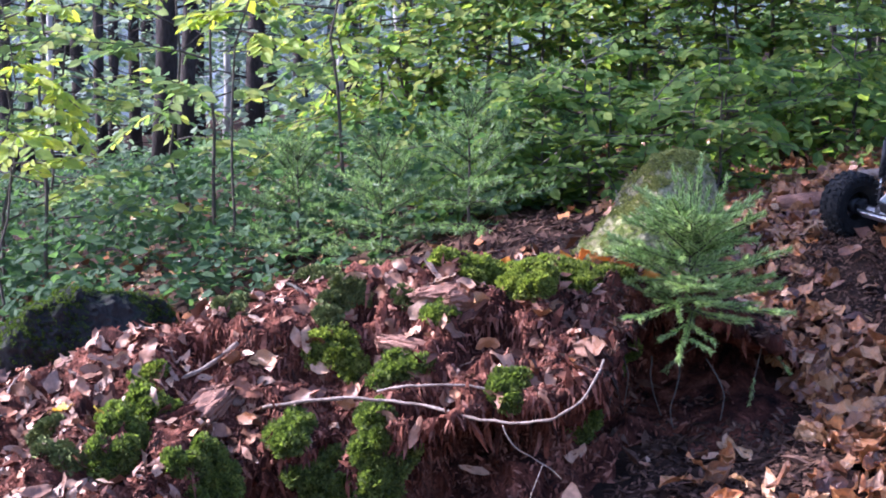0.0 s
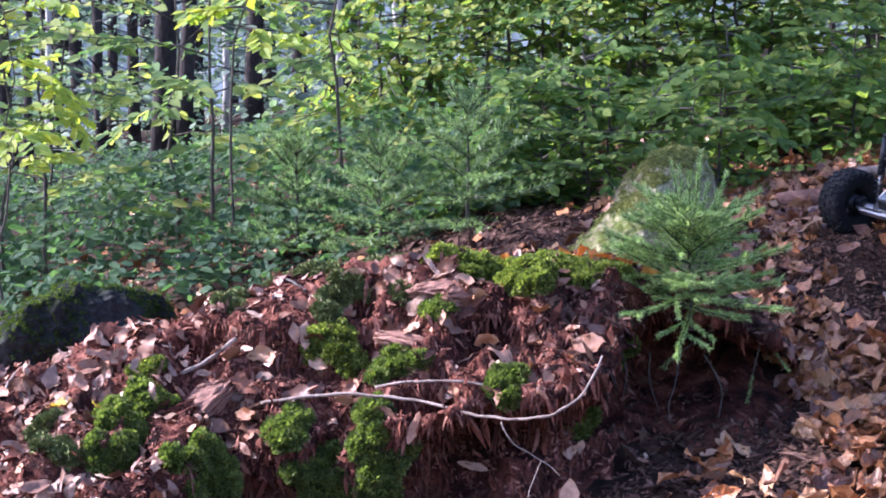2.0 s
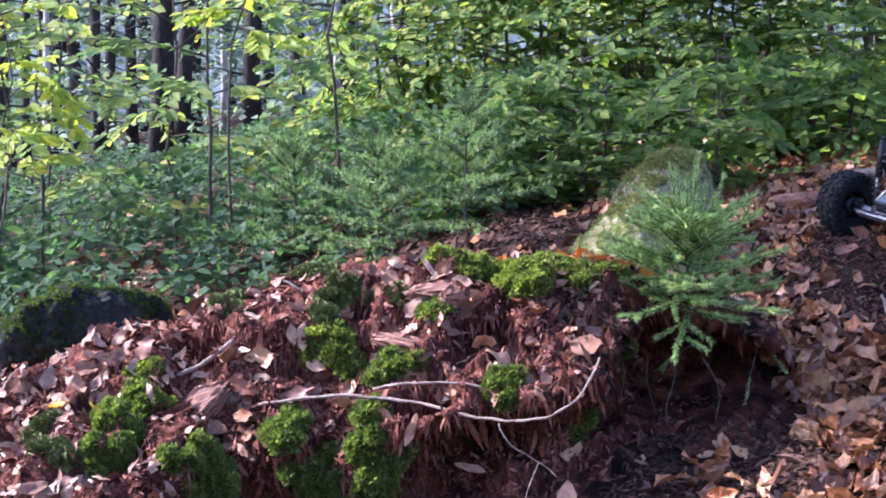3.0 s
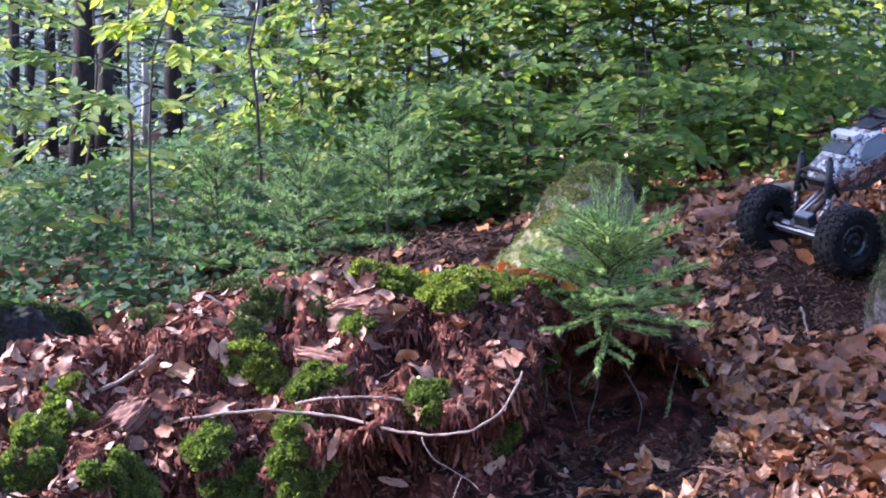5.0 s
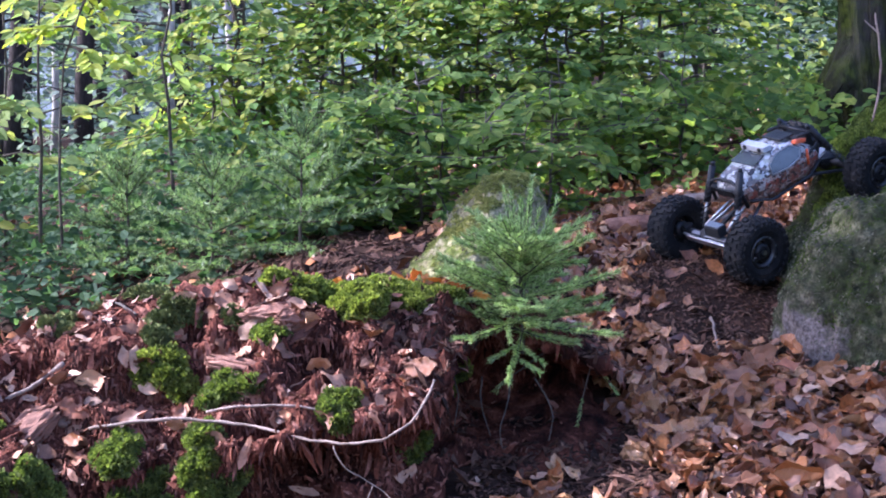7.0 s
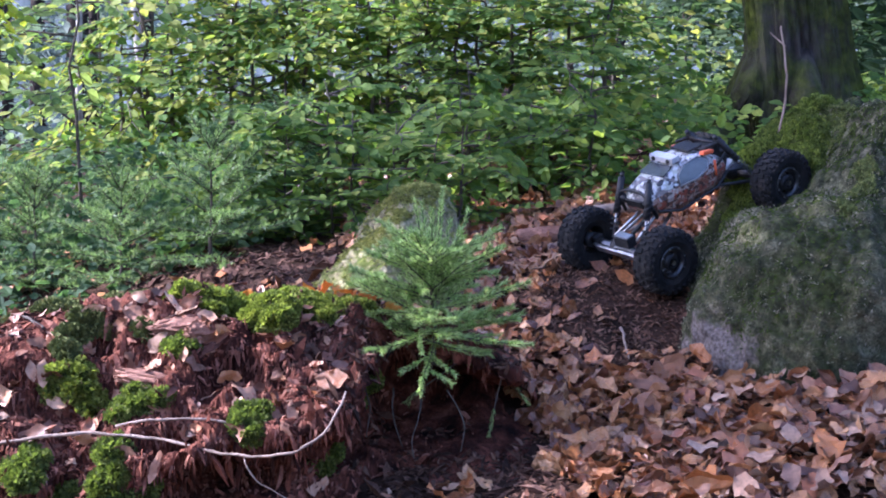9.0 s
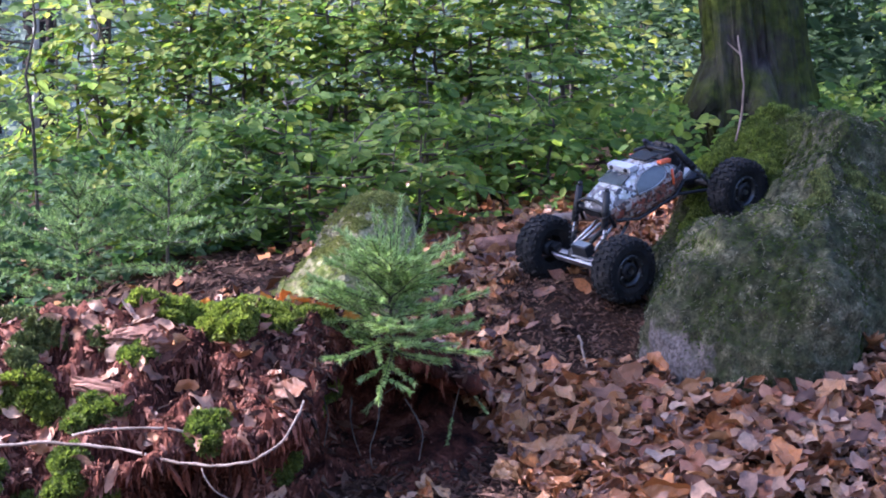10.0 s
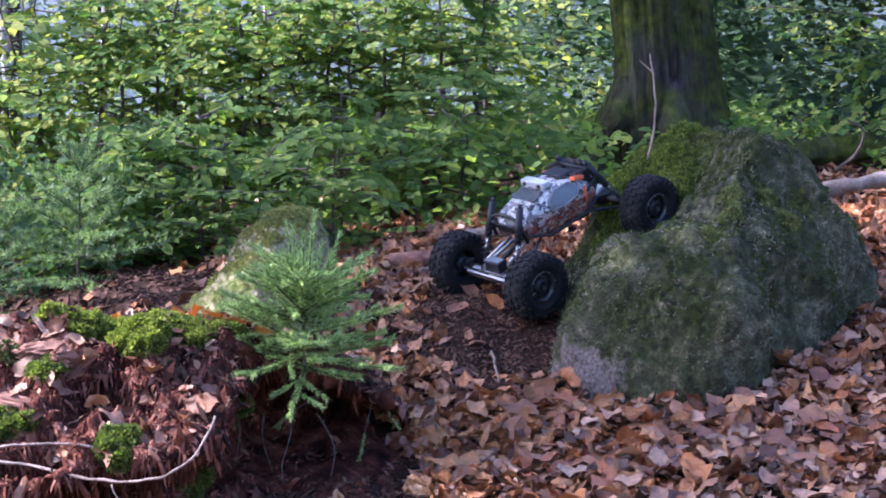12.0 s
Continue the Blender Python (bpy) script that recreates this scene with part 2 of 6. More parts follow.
def many(template, faces, pos, along, normal, size):
    """Copies of a small template (x along, y across, z up) at many places, as one vertex and face array."""
    along = along / np.linalg.norm(along, axis=1, keepdims=True)
    side = np.cross(normal, along)
    side /= np.linalg.norm(side, axis=1, keepdims=True) + 1e-9
    up = np.cross(along, side)
    t = template[None] * size[:, None, None]
    v = pos[:, None] + t[..., :1] * along[:, None] + t[..., 1:2] * side[:, None] + t[..., 2:] * up[:, None]
    k = len(template)
    f = (faces[None] + (np.arange(len(pos)) * k)[:, None, None]).reshape(-1, faces.shape[1])
    return v.reshape(-1, 3), f


LEAF = np.array([(0, 0, 0), (0.28, 0.29, 0.05), (0.65, 0.27, 0.05), (1, 0, -0.06), (0.65, -0.27, 0.05), (0.28, -0.29, 0.05)])
LEAF_F = np.array([(0, 1, 2, 3), (0, 3, 4, 5)])
NEEDLE_T = np.array([(0, 0.05, 0), (0, -0.05, 0), (1, 0, 0)])
NEEDLE_F = np.array([(0, 1, 2)])


# ---- plan of the ground ----
def ramp(v, a, b):
    """0 below a, 1 above b, smooth between."""
    s = np.clip((np.asarray(v, float) - a) / (b - a), 0, 1)
    return s * s * (3 - 2 * s)


def slope_z(x, y):
    """Height of the forest floor, which climbs away from the eye and to the east."""
    x, y = np.asarray(x, float), np.asarray(y, float)
    z = 0.62 + np.interp(y, [-30, 0, 2.0, 4.2, 5.2, 9, 30, 500], [-1.2, -0.62, -0.38, 0.0, 0.12, 0.25, 0.6, 3.0])
    z = z + np.interp(x, [-500, -30, -4, -1.6, 0.2, 1.6, 3, 30, 500], [-6, -3.0, -0.95, -0.5, 0, 0.18, 0.3, 1.5, 5])
    z = z + 0.07 * np.exp(-((x - 0.25) / 0.45) ** 2 - ((y - 4.0) / 0.5) ** 2)
    z = z + 0.082 * np.exp(-((x - 0.9) / 0.24) ** 2 - ((y - 3.66) / 0.26) ** 2)
    return z


def mound_lines(x):
    """Along x: crest height, the brow's y, the lip's y, how far the front is hollowed, and how western the place is."""
    x = np.asarray(x, float)
    crest = np.interp(x, [-2.6, -1.5, -1.1, -0.78, -0.58, -0.45, -0.31, -0.15, 0.0, 0.25, 0.36, 0.46, 0.55, 0.62, 0.70], [-0.8, 0.16, 0.37, 0.505, 0.572, 0.608, 0.648, 0.680, 0.698, 0.698, 0.684, 0.660, 0.62, 0.54, 0.3])
    wave = 0.022 * np.sin(x * 9 + 1) + 0.012 * np.sin(x * 23 + 2) + 0.008 * np.sin(x * 47)
    brow = 2.665 - wave + 0.25 * ramp(x, 0.21, 0.37)
    brow = brow + 0.25 * ramp(x, 0.52, 0.68)
    lip = 2.90 - wave * 0.6 + 0.09 * ramp(x, 0.16, 0.40) + 0.25 * ramp(x, 0.52, 0.68)
    deep = 0.16 * ramp(x, -0.12, 0.0) + 0.11 * ramp(x, 0.20, 0.37) + 0.05 * np.sin(x * 31) * ramp(x, -0.1, 0.05)
    return crest, brow, lip, deep, ramp(-x, 0.28, 0.55)


def mound_back(x, y, crest, low):
    """Height of the mound's top and back, falling away behind the lip, sooner in the west."""
    west = ramp(-x, 0.35, 0.7)
    fall = 1 - ramp(y, 3.4 - 0.45 * west, 4.3 - 0.8 * west)
    top = crest - (0.03 + 0.075 * ramp(-x, 0.25, 0.6)) * ramp(y, 2.88, 3.3)
    rise = np.maximum(top - low, 0) * fall
    return low + rise - 0.07 * (1 - ramp(rise, 0.0, 0.09))


def mound_z(x, y):
    """Height of the rotten stump mound seen from above, smooth form."""
    x, y = np.asarray(x, float), np.asarray(y, float)
    low = slope_z(x, y)
    crest, brow, lip, deep, west = mound_lines(x)
    part_way = np.clip((y - brow) / (lip - brow), 0, 1)
    front = np.where(y < brow, 0.0, 0.5 + 0.5 * part_way)
    front = front + (np.interp(y, [1.7, 2.93], [0, 1]) - front) * west
    return np.where(y < lip, low + np.maximum(crest - low, 0) * front - 0.07 * (1 - ramp(np.maximum(crest - low, 0) * front, 0.0, 0.09)), mound_back(x, y, crest, low))

# ---- forest floor and stump mound ----
def lines(lo, hi, step, far, grow=1.22):
    """Grid lines, fine between lo and hi and ever wider out to far."""
    mid = list(np.arange(lo, hi + 1e-6, step))
    up, down, s = [mid[-1]], [mid[0]], step
    while up[-1] < far:
        s *= grow
        up.append(up[-1] + s)
        down.append(down[-1] - s)
    return np.array(down[:0:-1] + mid + up[1:])


def rough_noise(x, y, scale, depth=4):
    return noise.fractal(Vector((x * scale, y * scale, 3.7)), 1.0, 2.1, depth)


def sheet(name, xs, ys, height, material):
    gx, gy = np.meshgrid(xs, ys)
    v = np.stack([gx.ravel(), gy.ravel(), height(gx.ravel(), gy.ravel())], 1)
    w, h = len(xs), len(ys)
    i = (np.arange(h - 1)[:, None] * w + np.arange(w - 1)[None]).ravel()
    f = np.stack([i, i + 1, i + w + 1, i + w], 1)
    return mesh_of(name, v, f, material, True)


def floor_height(x, y):
    z = slope_z(x, y)
    near = np.array([rough_noise(a, b, 5) * 0.018 + rough_noise(a + 9, b, 22, 3) * 0.006 if abs(a) < 12 and b < 25 else rough_noise(a, b, 0.15) * 0.5 for a, b in zip(x, y)])
    return z + near


def mound_mesh():
    """The stump mound as one sheet: foot, hollowed front, overhanging brow, lip, top and back, roughened along its normal."""
    xs = np.concatenate([np.arange(-2.6, -1.1, 0.02), np.arange(-1.1, 0.78, 0.0075)])
    crest, brow, lip, deep, west = mound_lines(xs)
    # knots of the front: share of the height, y in the hollowed part
    share = np.array([-0.10, 0.0, 0.16, 0.32, 0.46, 0.54, 0.68, 0.93, 1.0])
    # in the east the roof of the hollow reaches up to the lip
    roof = np.array([-0.10, 0.0, 0.10, 0.45, 0.70, 0.80, 0.86, 0.95, 1.0])
    tall = ramp(xs + 0.03 * np.sin(xs * 70), 0.23, 0.36)[:, None]
    share = share[None] + (roof - share)[None] * tall
    ys = np.stack([brow - 0.34, brow - 0.06, brow + 0.75 * deep, brow + deep, brow + 0.35 * deep, brow + 0.01, brow + 0.40 * (lip - brow), lip - 0.03, lip + 0.03], 1)
    flat = 1.7 + 1.23 * share
    ys = ys + (flat - ys) * west[:, None]
    low = slope_z(xs[:, None] * np.ones_like(ys), ys)
    zs = low + np.maximum(crest[:, None] - low, 0.0) * share
    zs[:, 0] -= 0.05
    n_front = 128
    k = np.linspace(0, 8, n_front)
    rows = []
    for i, x in enumerate(xs):
        py, pz = np.interp(k, range(9), ys[i]), np.interp(k, range(9), zs[i])
        back = py[-1] + np.concatenate([np.arange(0.008, 0.5, 0.009), np.linspace(0.51, 1.45, 62)])
        bz = mound_back(x * np.ones_like(back), back, crest[i], slope_z(x * np.ones_like(back), back))
        bz = bz + (pz[-1] - bz[0]) * np.exp(-(back - back[0]) / 0.06)
        rows.append(np.stack([np.full(n_front + len(back), x), np.concatenate([py, back]), np.concatenate([pz, bz])], 1))
    g = np.array(rows)
    for _ in range(3):
        g[:, 1:-1, 1:] = (g[:, :-2, 1:] + 2 * g[:, 1:-1, 1:] + g[:, 2:, 1:]) / 4
    du, dv = np.gradient(g, axis=0), np.gradient(g, axis=1)
    nrm = np.cross(du, dv)
    nrm /= np.linalg.norm(nrm, axis=2, keepdims=True) + 1e-9
    w, h = g.shape[1], g.shape[0]
    p, n = g.reshape(-1, 3), nrm.reshape(-1, 3)
    above = np.clip((p[:, 2] - slope_z(p[:, 0], p[:, 1]) + 0.03) / 0.06, 0, 1)
    d = np.empty(len(p))
    for i, (a, b, c) in enumerate(p.tolist()):
        q = Vector((a * 9, b * 9, c * 9))
        ridge = 1 - abs(noise.noise(Vector((a * 16, b * 16, c * 7)))) * 2
        cells = noise.voronoi(Vector((a * 26, b * 26, c * 17)))[0]
        ridge += (cells[1] - cells[0]) * 1.3 - 0.6
        face = 1.0 if b < 2.95 else 0.6
        hole = max(0.0, noise.noise(Vector((a * 12 + 3, b * 12, c * 12))) - 0.18)
        d[i] = face * (noise.fractal(q, 0.9, 2.2, 5) * 0.034 + ridge * 0.016 + noise.noise(Vector((a * 60, b * 60, c * 40))) * 0.006) + noise.noise(Vector((a * 3.1 + 5, b * 3.1, 1))) * 0.015 - hole * 0.16 * (face - 0.6) / 0.4
    p = p + n * (d * above)[:, None]
    i = (np.arange(h - 1)[:, None] * w + np.arange(w - 1)[None]).ravel()
    return mesh_of("stump_mound", p, np.stack([i, i + w, i + w + 1, i + 1], 1), ROT, True)


ground = tagged(new("ground", sheet("ground", lines(-1.6, 2.6, 0.022, 400), lines(2.2, 5.2, 0.022, 400), floor_height, SOIL)), "bare dark forest soil with needles and crumbs, sloping", "forest floor", kind="structure")
mound = tagged(new("stump_mound", mound_mesh()), "crumbling red-brown rotten stump mound on the slope", "rotten stump")


def tree_of(ob):
    me = ob.data
    return BVHTree.FromPolygons([v.co[:] for v in me.vertices], [p.vertices[:] for p in me.polygons])


BVH = [tree_of(ground), tree_of(mound)]


def drop(x, y):
    """Top surface at (x, y): place and normal."""
    best = None
    if -1.0 < x < 0.5 and 2.3 < y < 2.95:
        # on the steep front, meet the face at a slant
        way = Vector((0, 0.78, -0.63))
        p, n, _, _ = BVH[1].ray_cast(Vector((x, y, float(mound_z(x, y)))) - way * 0.35, way)
        if p and (n.z > 0.0 or n.y < 0.0) and p.z > float(slope_z(x, p.y)):
            return p, n
    for b in BVH:
        p, n, _, _ = b.ray_cast(Vector((x, y, 3.0)), Vector((0, 0, -1)))
        if p and (best is None or p.z > best[0].z):
            best = (p, n)
    return best


# ---- rocks ----
def rock_mesh(name, corners, material, levels=5, rough=0.02, seed=0.0, bevel=0.35):
    """A weathered stone: the hull of its corners, softened, then roughened at three scales."""
    bm = bmesh.new()
    for c in corners:
        bm.verts.new(c)
    bmesh.ops.convex_hull(bm, input=bm.verts[:])
    for v in [v for v in bm.verts if not v.link_faces]:
        bm.verts.remove(v)
    bmesh.ops.triangulate(bm, faces=bm.faces[:])
    for k in range(levels):
        bmesh.ops.subdivide_edges(bm, edges=bm.edges[:], cuts=1, use_grid_fill=True)
        if k < 4:
            bmesh.ops.smooth_vert(bm, verts=bm.verts[:], factor=bevel if k else bevel * 0.6, use_axis_x=True, use_axis_y=True, use_axis_z=True)
    bm.normal_update()
    for v in bm.verts:
        p = v.co + Vector((seed, seed * 0.7, 0))
        v.co += v.normal * (noise.fractal(p * 5, 1.0, 2.0, 3) * rough + noise.fractal(p * 22, 0.9, 2.0, 3) * rough * 0.4 + noise.noise(p * 60) * rough * 0.12 + noise.noise(p * 120) * rough * 0.08)
    for f in bm.faces:
        f.smooth = True
    me = bpy.data.meshes.new(name)
    bm.to_mesh(me)
    bm.free()
    me.materials.append(material)
    return me


boulder = tagged(new("boulder", rock_mesh("boulder", [
    (0.985, 3.400, 0.450), (1.030, 3.040, 0.420), (1.240, 3.020, 0.420), (1.440, 3.260, 0.480), (1.660, 3.550, 0.550), (1.840, 3.900, 0.600), (1.150, 4.080, 0.550),
    (1.468, 3.700, 1.092), (1.512, 3.640, 1.092), (1.553, 3.600, 1.037), (1.608, 3.520, 0.934), (1.739, 3.600, 0.828), (1.797, 3.620, 0.715),
    (1.397, 3.420, 0.984), (1.246, 3.120, 0.838), (1.213, 3.000, 0.722), (1.603, 3.400, 0.884),
    (1.069, 3.200, 0.790), (0.968, 3.200, 0.689), (0.943, 3.220, 0.603), (1.485, 3.880, 1.061), (1.304, 3.950, 1.025), (1.273, 3.950, 0.929), (1.124, 3.800, 0.770)], BOULDER, 6, 0.034, 2.0, 0.28)), "big moss-grown granite boulder among fallen leaves", "boulder")
# worn saddle under the crawler, a ledge and hollows on the shaded eastern face
for at, way, deep, wide in (((1.24, 3.62, 0.88), (0.3, 0.1, -0.95), 0.10, 0.15), ((1.36, 3.62, 0.98), (0.3, 0.1, -0.95), 0.05, 0.10), ((1.43, 3.38, 0.90), (-0.45, 0.85, -0.1), 0.055, 0.10), ((1.36, 3.22, 0.76), (-0.5, 0.8, 0.0), 0.035, 0.09), ((1.53, 3.44, 0.93), (-0.4, 0.6, -0.6), 0.05, 0.06)):
    for v in boulder.data.vertices:
        v.co += Vector(way) * deep * math.exp(-(((v.co - Vector(at)).length / wide) ** 2))
boulder.data.update()
# bare broken granite at its western foot
bare_patch(BOULDER, (0.985, 3.20, 0.55), 0.105, [(0.15, 0.12, 0.105), (0.31, 0.26, 0.225)])
stone = tagged(new("leaning_stone", rock_mesh("leaning_stone", [
    (0.14, 3.68, 0.50), (0.34, 3.54, 0.50), (0.54, 3.60, 0.50), (0.68, 3.9, 0.5), (0.5, 4.15, 0.6), (0.235, 3.70, 0.648), (0.43, 3.80, 0.835), (0.46, 3.80, 0.868), (0.50, 3.78, 0.874), (0.555, 3.80, 0.868), (0.57, 3.95, 0.868), (0.47, 3.95, 0.872), (0.585, 3.80, 0.82), (0.612, 3.84, 0.72), (0.40, 3.58, 0.68)],
    ROCKM, 6, 0.02, 5.0, 0.3)), "pale wedge-shaped stone with a mossy top", "rock")
ROCK_BVH = [tree_of(boulder), tree_of(stone)]

# ---- trees and undergrowth ----
def unit(v):
    return v / (np.linalg.norm(v) + 1e-9)


def beech(name, x, y, height, branches, leaf, seed, leaf_mat, label, low=0.1, reach=0.55, trunk_r=0.011, lean=(0, 0), category="beech sapling", group="beech undergrowth", sprays=3, per=13):
    """A young beech: wavering stem, level branches and flat sprays of leaves set left and right of each twig."""
    g = np.random.default_rng(seed)
    z0 = float(slope_z(x, y)) - 0.03
    top = thing(name, pose(x, y, z0), label, category, group)
    stem = [np.array([0.0, 0, 0])]
    for k in range(1, 9):
        s = k / 8
        stem.append(np.array([lean[0] * s + g.normal(0, 0.012) * height, lean[1] * s + g.normal(0, 0.012) * height, height * s]))
    part("trunk", mesh_of("trunk", *tube(stem, [trunk_r * (1 - 0.75 * k / 8) for k in range(9)], 7), TWIG, True), None, top)
    limbs = Heap()
    P, A, N, S = [], [], [], []
    for b in range(branches):
        s = low + (1 - low) * (b + g.random()) / branches
        k = min(int(s * 8), 7)
        base = stem[k] + (stem[k + 1] - stem[k]) * (s * 8 - k)
        ang = b * 2.4 + g.normal(0, 0.5)
        d = np.array([math.cos(ang), math.sin(ang), 0.25 + g.normal(0, 0.15)])
        ln = reach * (0.45 + 0.75 * math.sin(math.pi * min(0.98, 0.15 + 0.8 * s))) * g.uniform(0.6, 1.15)
        pts = [base]
        for q in range(5):
            d = unit(d + g.normal(0, 0.13, 3) + np.array([0, 0, -0.09]))
            pts.append(pts[-1] + d * ln / 5)
        limbs.add(*tube(pts, [0.0030 * (1 - 0.8 * q / 5) + 0.0006 for q in range(6)], 4))
        twigs = [(pts[1:], 1.0)]
        for q in range(sprays):
            st = pts[1 + (q % 4)]
            sd = unit(pts[2 + (q % 4)] - pts[1 + (q % 4)])
            w = 0.8 * (1 if q % 2 else -1) + g.normal(0, 0.2)
            td = np.array([sd[0] * math.cos(w) - sd[1] * math.sin(w), sd[0] * math.sin(w) + sd[1] * math.cos(w), sd[2] + g.normal(0, 0.1)])
            tp = [st]
            for _ in range(4):
                td = unit(td + g.normal(0, 0.1, 3) + np.array([0, 0, -0.05]))
                tp.append(tp[-1] + td * ln * 0.13)
            limbs.add(*tube(tp, [0.0016, 0.0014, 0.0012, 0.001, 0.0006], 3))
            twigs.append((tp, 0.9))
        for tp, sc in twigs:
            tp = np.array(tp)
            for q in range(per):
                u = (q + g.random() * 0.6) / per * (len(tp) - 1)
                j = min(int(u), len(tp) - 2)
                p = tp[j] + (tp[j + 1] - tp[j]) * (u - j)
                dd = unit(tp[j + 1] - tp[j])
                w = (1 if q % 2 else -1) * g.uniform(0.5, 1.05)
                P.append(p)
                A.append(np.array([dd[0] * math.cos(w) - dd[1] * math.sin(w), dd[0] * math.sin(w) + dd[1] * math.cos(w), dd[2] * 0.5 - g.uniform(0.0, 0.35)]))
                N.append(np.array([g.normal(-0.35, 0.5), g.normal(-0.65, 0.5), 1.0]))
                S.append(leaf * sc * g.uniform(0.65, 1.2))
    tagged(part("branchwork", limbs.mesh("branchwork", TWIG), None, top), kind="stuff")
    part("crown", mesh_of("crown", *many(LEAF, LEAF_F, np.array(P), np.array(A), np.array(N), np.array(S)), leaf_mat), None, top)
    return top


def spruce_young(name, x, y, height, seed, needle_mat, label, whorls=7, reach=0.17, needle=0.014, per=46, z=None, tilt=(0, 0), category="spruce seedling", droop=0.0, group="", bushy=0.0, wide=2.0, hang=0, leaders=0, gap=0.35, low=0.12, along=0.65, out=0.8, lift=1.0):
    """A small spruce: stem, whorls of side shoots with their own side twigs, and single needles all round them."""
    g = np.random.default_rng(seed)
    z0 = float(drop(x, y)[0].z) - 0.015 if z is None else z
    top = thing(name, pose(x, y, z0), label, category, group)
    H = height
    ax = lambda s: np.array([tilt[0] * s * s, tilt[1] * s * s, H * s])
    limbs = Heap()
    limbs.add(*tube([ax(k / 8) + g.normal(0, 0.002, 3) for k in range(9)], [0.0052 * H / 0.3 * (1 - 0.8 * k / 8) for k in range(9)], 6))
    shoots = [([ax(0.8), ax(0.9), ax(1.0)], 1.0)]
    for w in range(whorls):
        s = low + (0.92 - low) * w / (whorls - 1)
        n = 5 + int(g.integers(0, 3))
        ln0 = reach * ((1.15 - s) ** 0.55 * (1 - bushy) + bushy * (0.95 - 0.35 * s))
        for k in range(n):
            a = 2 * math.pi * (k + g.random() * (0.5 + 0.5 * bushy)) / n + w
            ln = ln0 * g.uniform(0.7 - 0.2 * bushy, 1.15 + 0.1 * bushy)
            rise = -0.15 - droop + (1.15 + 0.45 * bushy) * lift * s + g.normal(0, 0.12 + 0.16 * bushy)
            d = unit(np.array([math.cos(a), math.sin(a), rise]))
            pts = [ax(s)]
            for q in range(4):
                d = unit(d + g.normal(0, 0.07, 3) + np.array([0, 0, 0.03]))
                pts.append(pts[-1] + d * ln / 4)
            limbs.add(*tube(pts, [0.0022, 0.0019, 0.0015, 0.0012, 0.0008], 4))
            shoots.append((pts, 1.0))
            for q in (1, 2, 3):
                for sg in (-1, 1):
                    if g.random() < gap:
                        continue
                    dd = unit(pts[q + 1] - pts[q])
                    w2 = sg * g.uniform(0.6, 0.95)
                    td = unit(np.array([dd[0] * math.cos(w2) - dd[1] * math.sin(w2), dd[0] * math.sin(w2) + dd[1] * math.cos(w2), dd[2] + g.normal(0, 0.1)]))
                    l2 = ln * (0.62 - 0.12 * q) * g.uniform(0.7, 1.1)
                    tp = [pts[q] + td * l2 * m / 3 for m in range(4)]
                    limbs.add(*tube(tp, [0.0012, 0.0011, 0.0009, 0.0006], 3))
                    shoots.append((tp, 0.85))
    for k in range(leaders):
        a = 2.4 * k
        b0 = ax(g.uniform(0.45, 0.85))
        d = unit(np.array([math.cos(a) * g.uniform(0.15, 0.7), math.sin(a) * 0.4, 1.0]))
        ln = reach * g.uniform(0.45, 0.75)
        pts = [b0 + d * ln * m / 3 + np.array([0, 0, 0.004 * m * m]) for m in range(4)]
        limbs.add(*tube(pts, [0.0018, 0.0016, 0.0013, 0.0008], 4))
        shoots.append((pts, 0.9))
    for k in range(hang):
        # tired lower shoots hanging over the edge
        a = 2.4 * k
        d = unit(np.array([math.cos(a), math.sin(a) * 0.3, g.uniform(-0.9, -0.2)]))
        pts = [ax(0.05) + np.array([0.06 + g.normal(0, 0.03), 0.02, -0.01])]
        for q in range(5):
            d = unit(d + g.normal(0, 0.16, 3) + np.array([0, 0, -0.12]))
            pts.append(pts[-1] + d * reach * g.uniform(0.07, 0.16))
        limbs.add(*tube(pts, [0.0018, 0.0015, 0.0012, 0.001, 0.0009, 0.0007], 4))
        shoots.append((pts[3:], 0.6))
        if k % 2:
            td = unit(d + g.normal(0, 0.6, 3))
            shoots.append(([pts[4] + td * reach * 0.16 * m / 2 for m in range(3)], 0.5))
    P, A, N, S = [], [], [], []
    for tp, sc in shoots:
        tp = np.array(tp)
        ln = np.linalg.norm(np.diff(tp, axis=0), axis=1).sum()
        cnt = max(10, int(per * ln / 0.1))
        u = g.random(cnt) * (len(tp) - 1)
        j = np.minimum(u.astype(int), len(tp) - 2)
        seg = tp[j + 1] - tp[j]
        P.append(tp[j] + seg * (u - j)[:, None])
        dd = seg / (np.linalg.norm(seg, axis=1, keepdims=True) + 1e-9)
        rad = g.normal(0, 1, (cnt, 3)) + np.array([0, 0, 0.35])
        rad -= dd * (rad * dd).sum(1, keepdims=True)
        rad /= np.linalg.norm(rad, axis=1, keepdims=True) + 1e-9
        A.append(dd * along + rad * out)
        N.append(g.normal(0, 1, (cnt, 3)))
        S.append(needle * sc * g.uniform(0.7, 1.15, cnt))
    part("trunk", limbs.mesh("trunk", TWIG), None, top)
    part("crown", mesh_of("crown", *many(NEEDLE_T * np.array([1, wide, 1]), NEEDLE_F, np.concatenate(P), np.concatenate(A), np.concatenate(N), np.concatenate(S)), needle_mat), None, top)
    return top


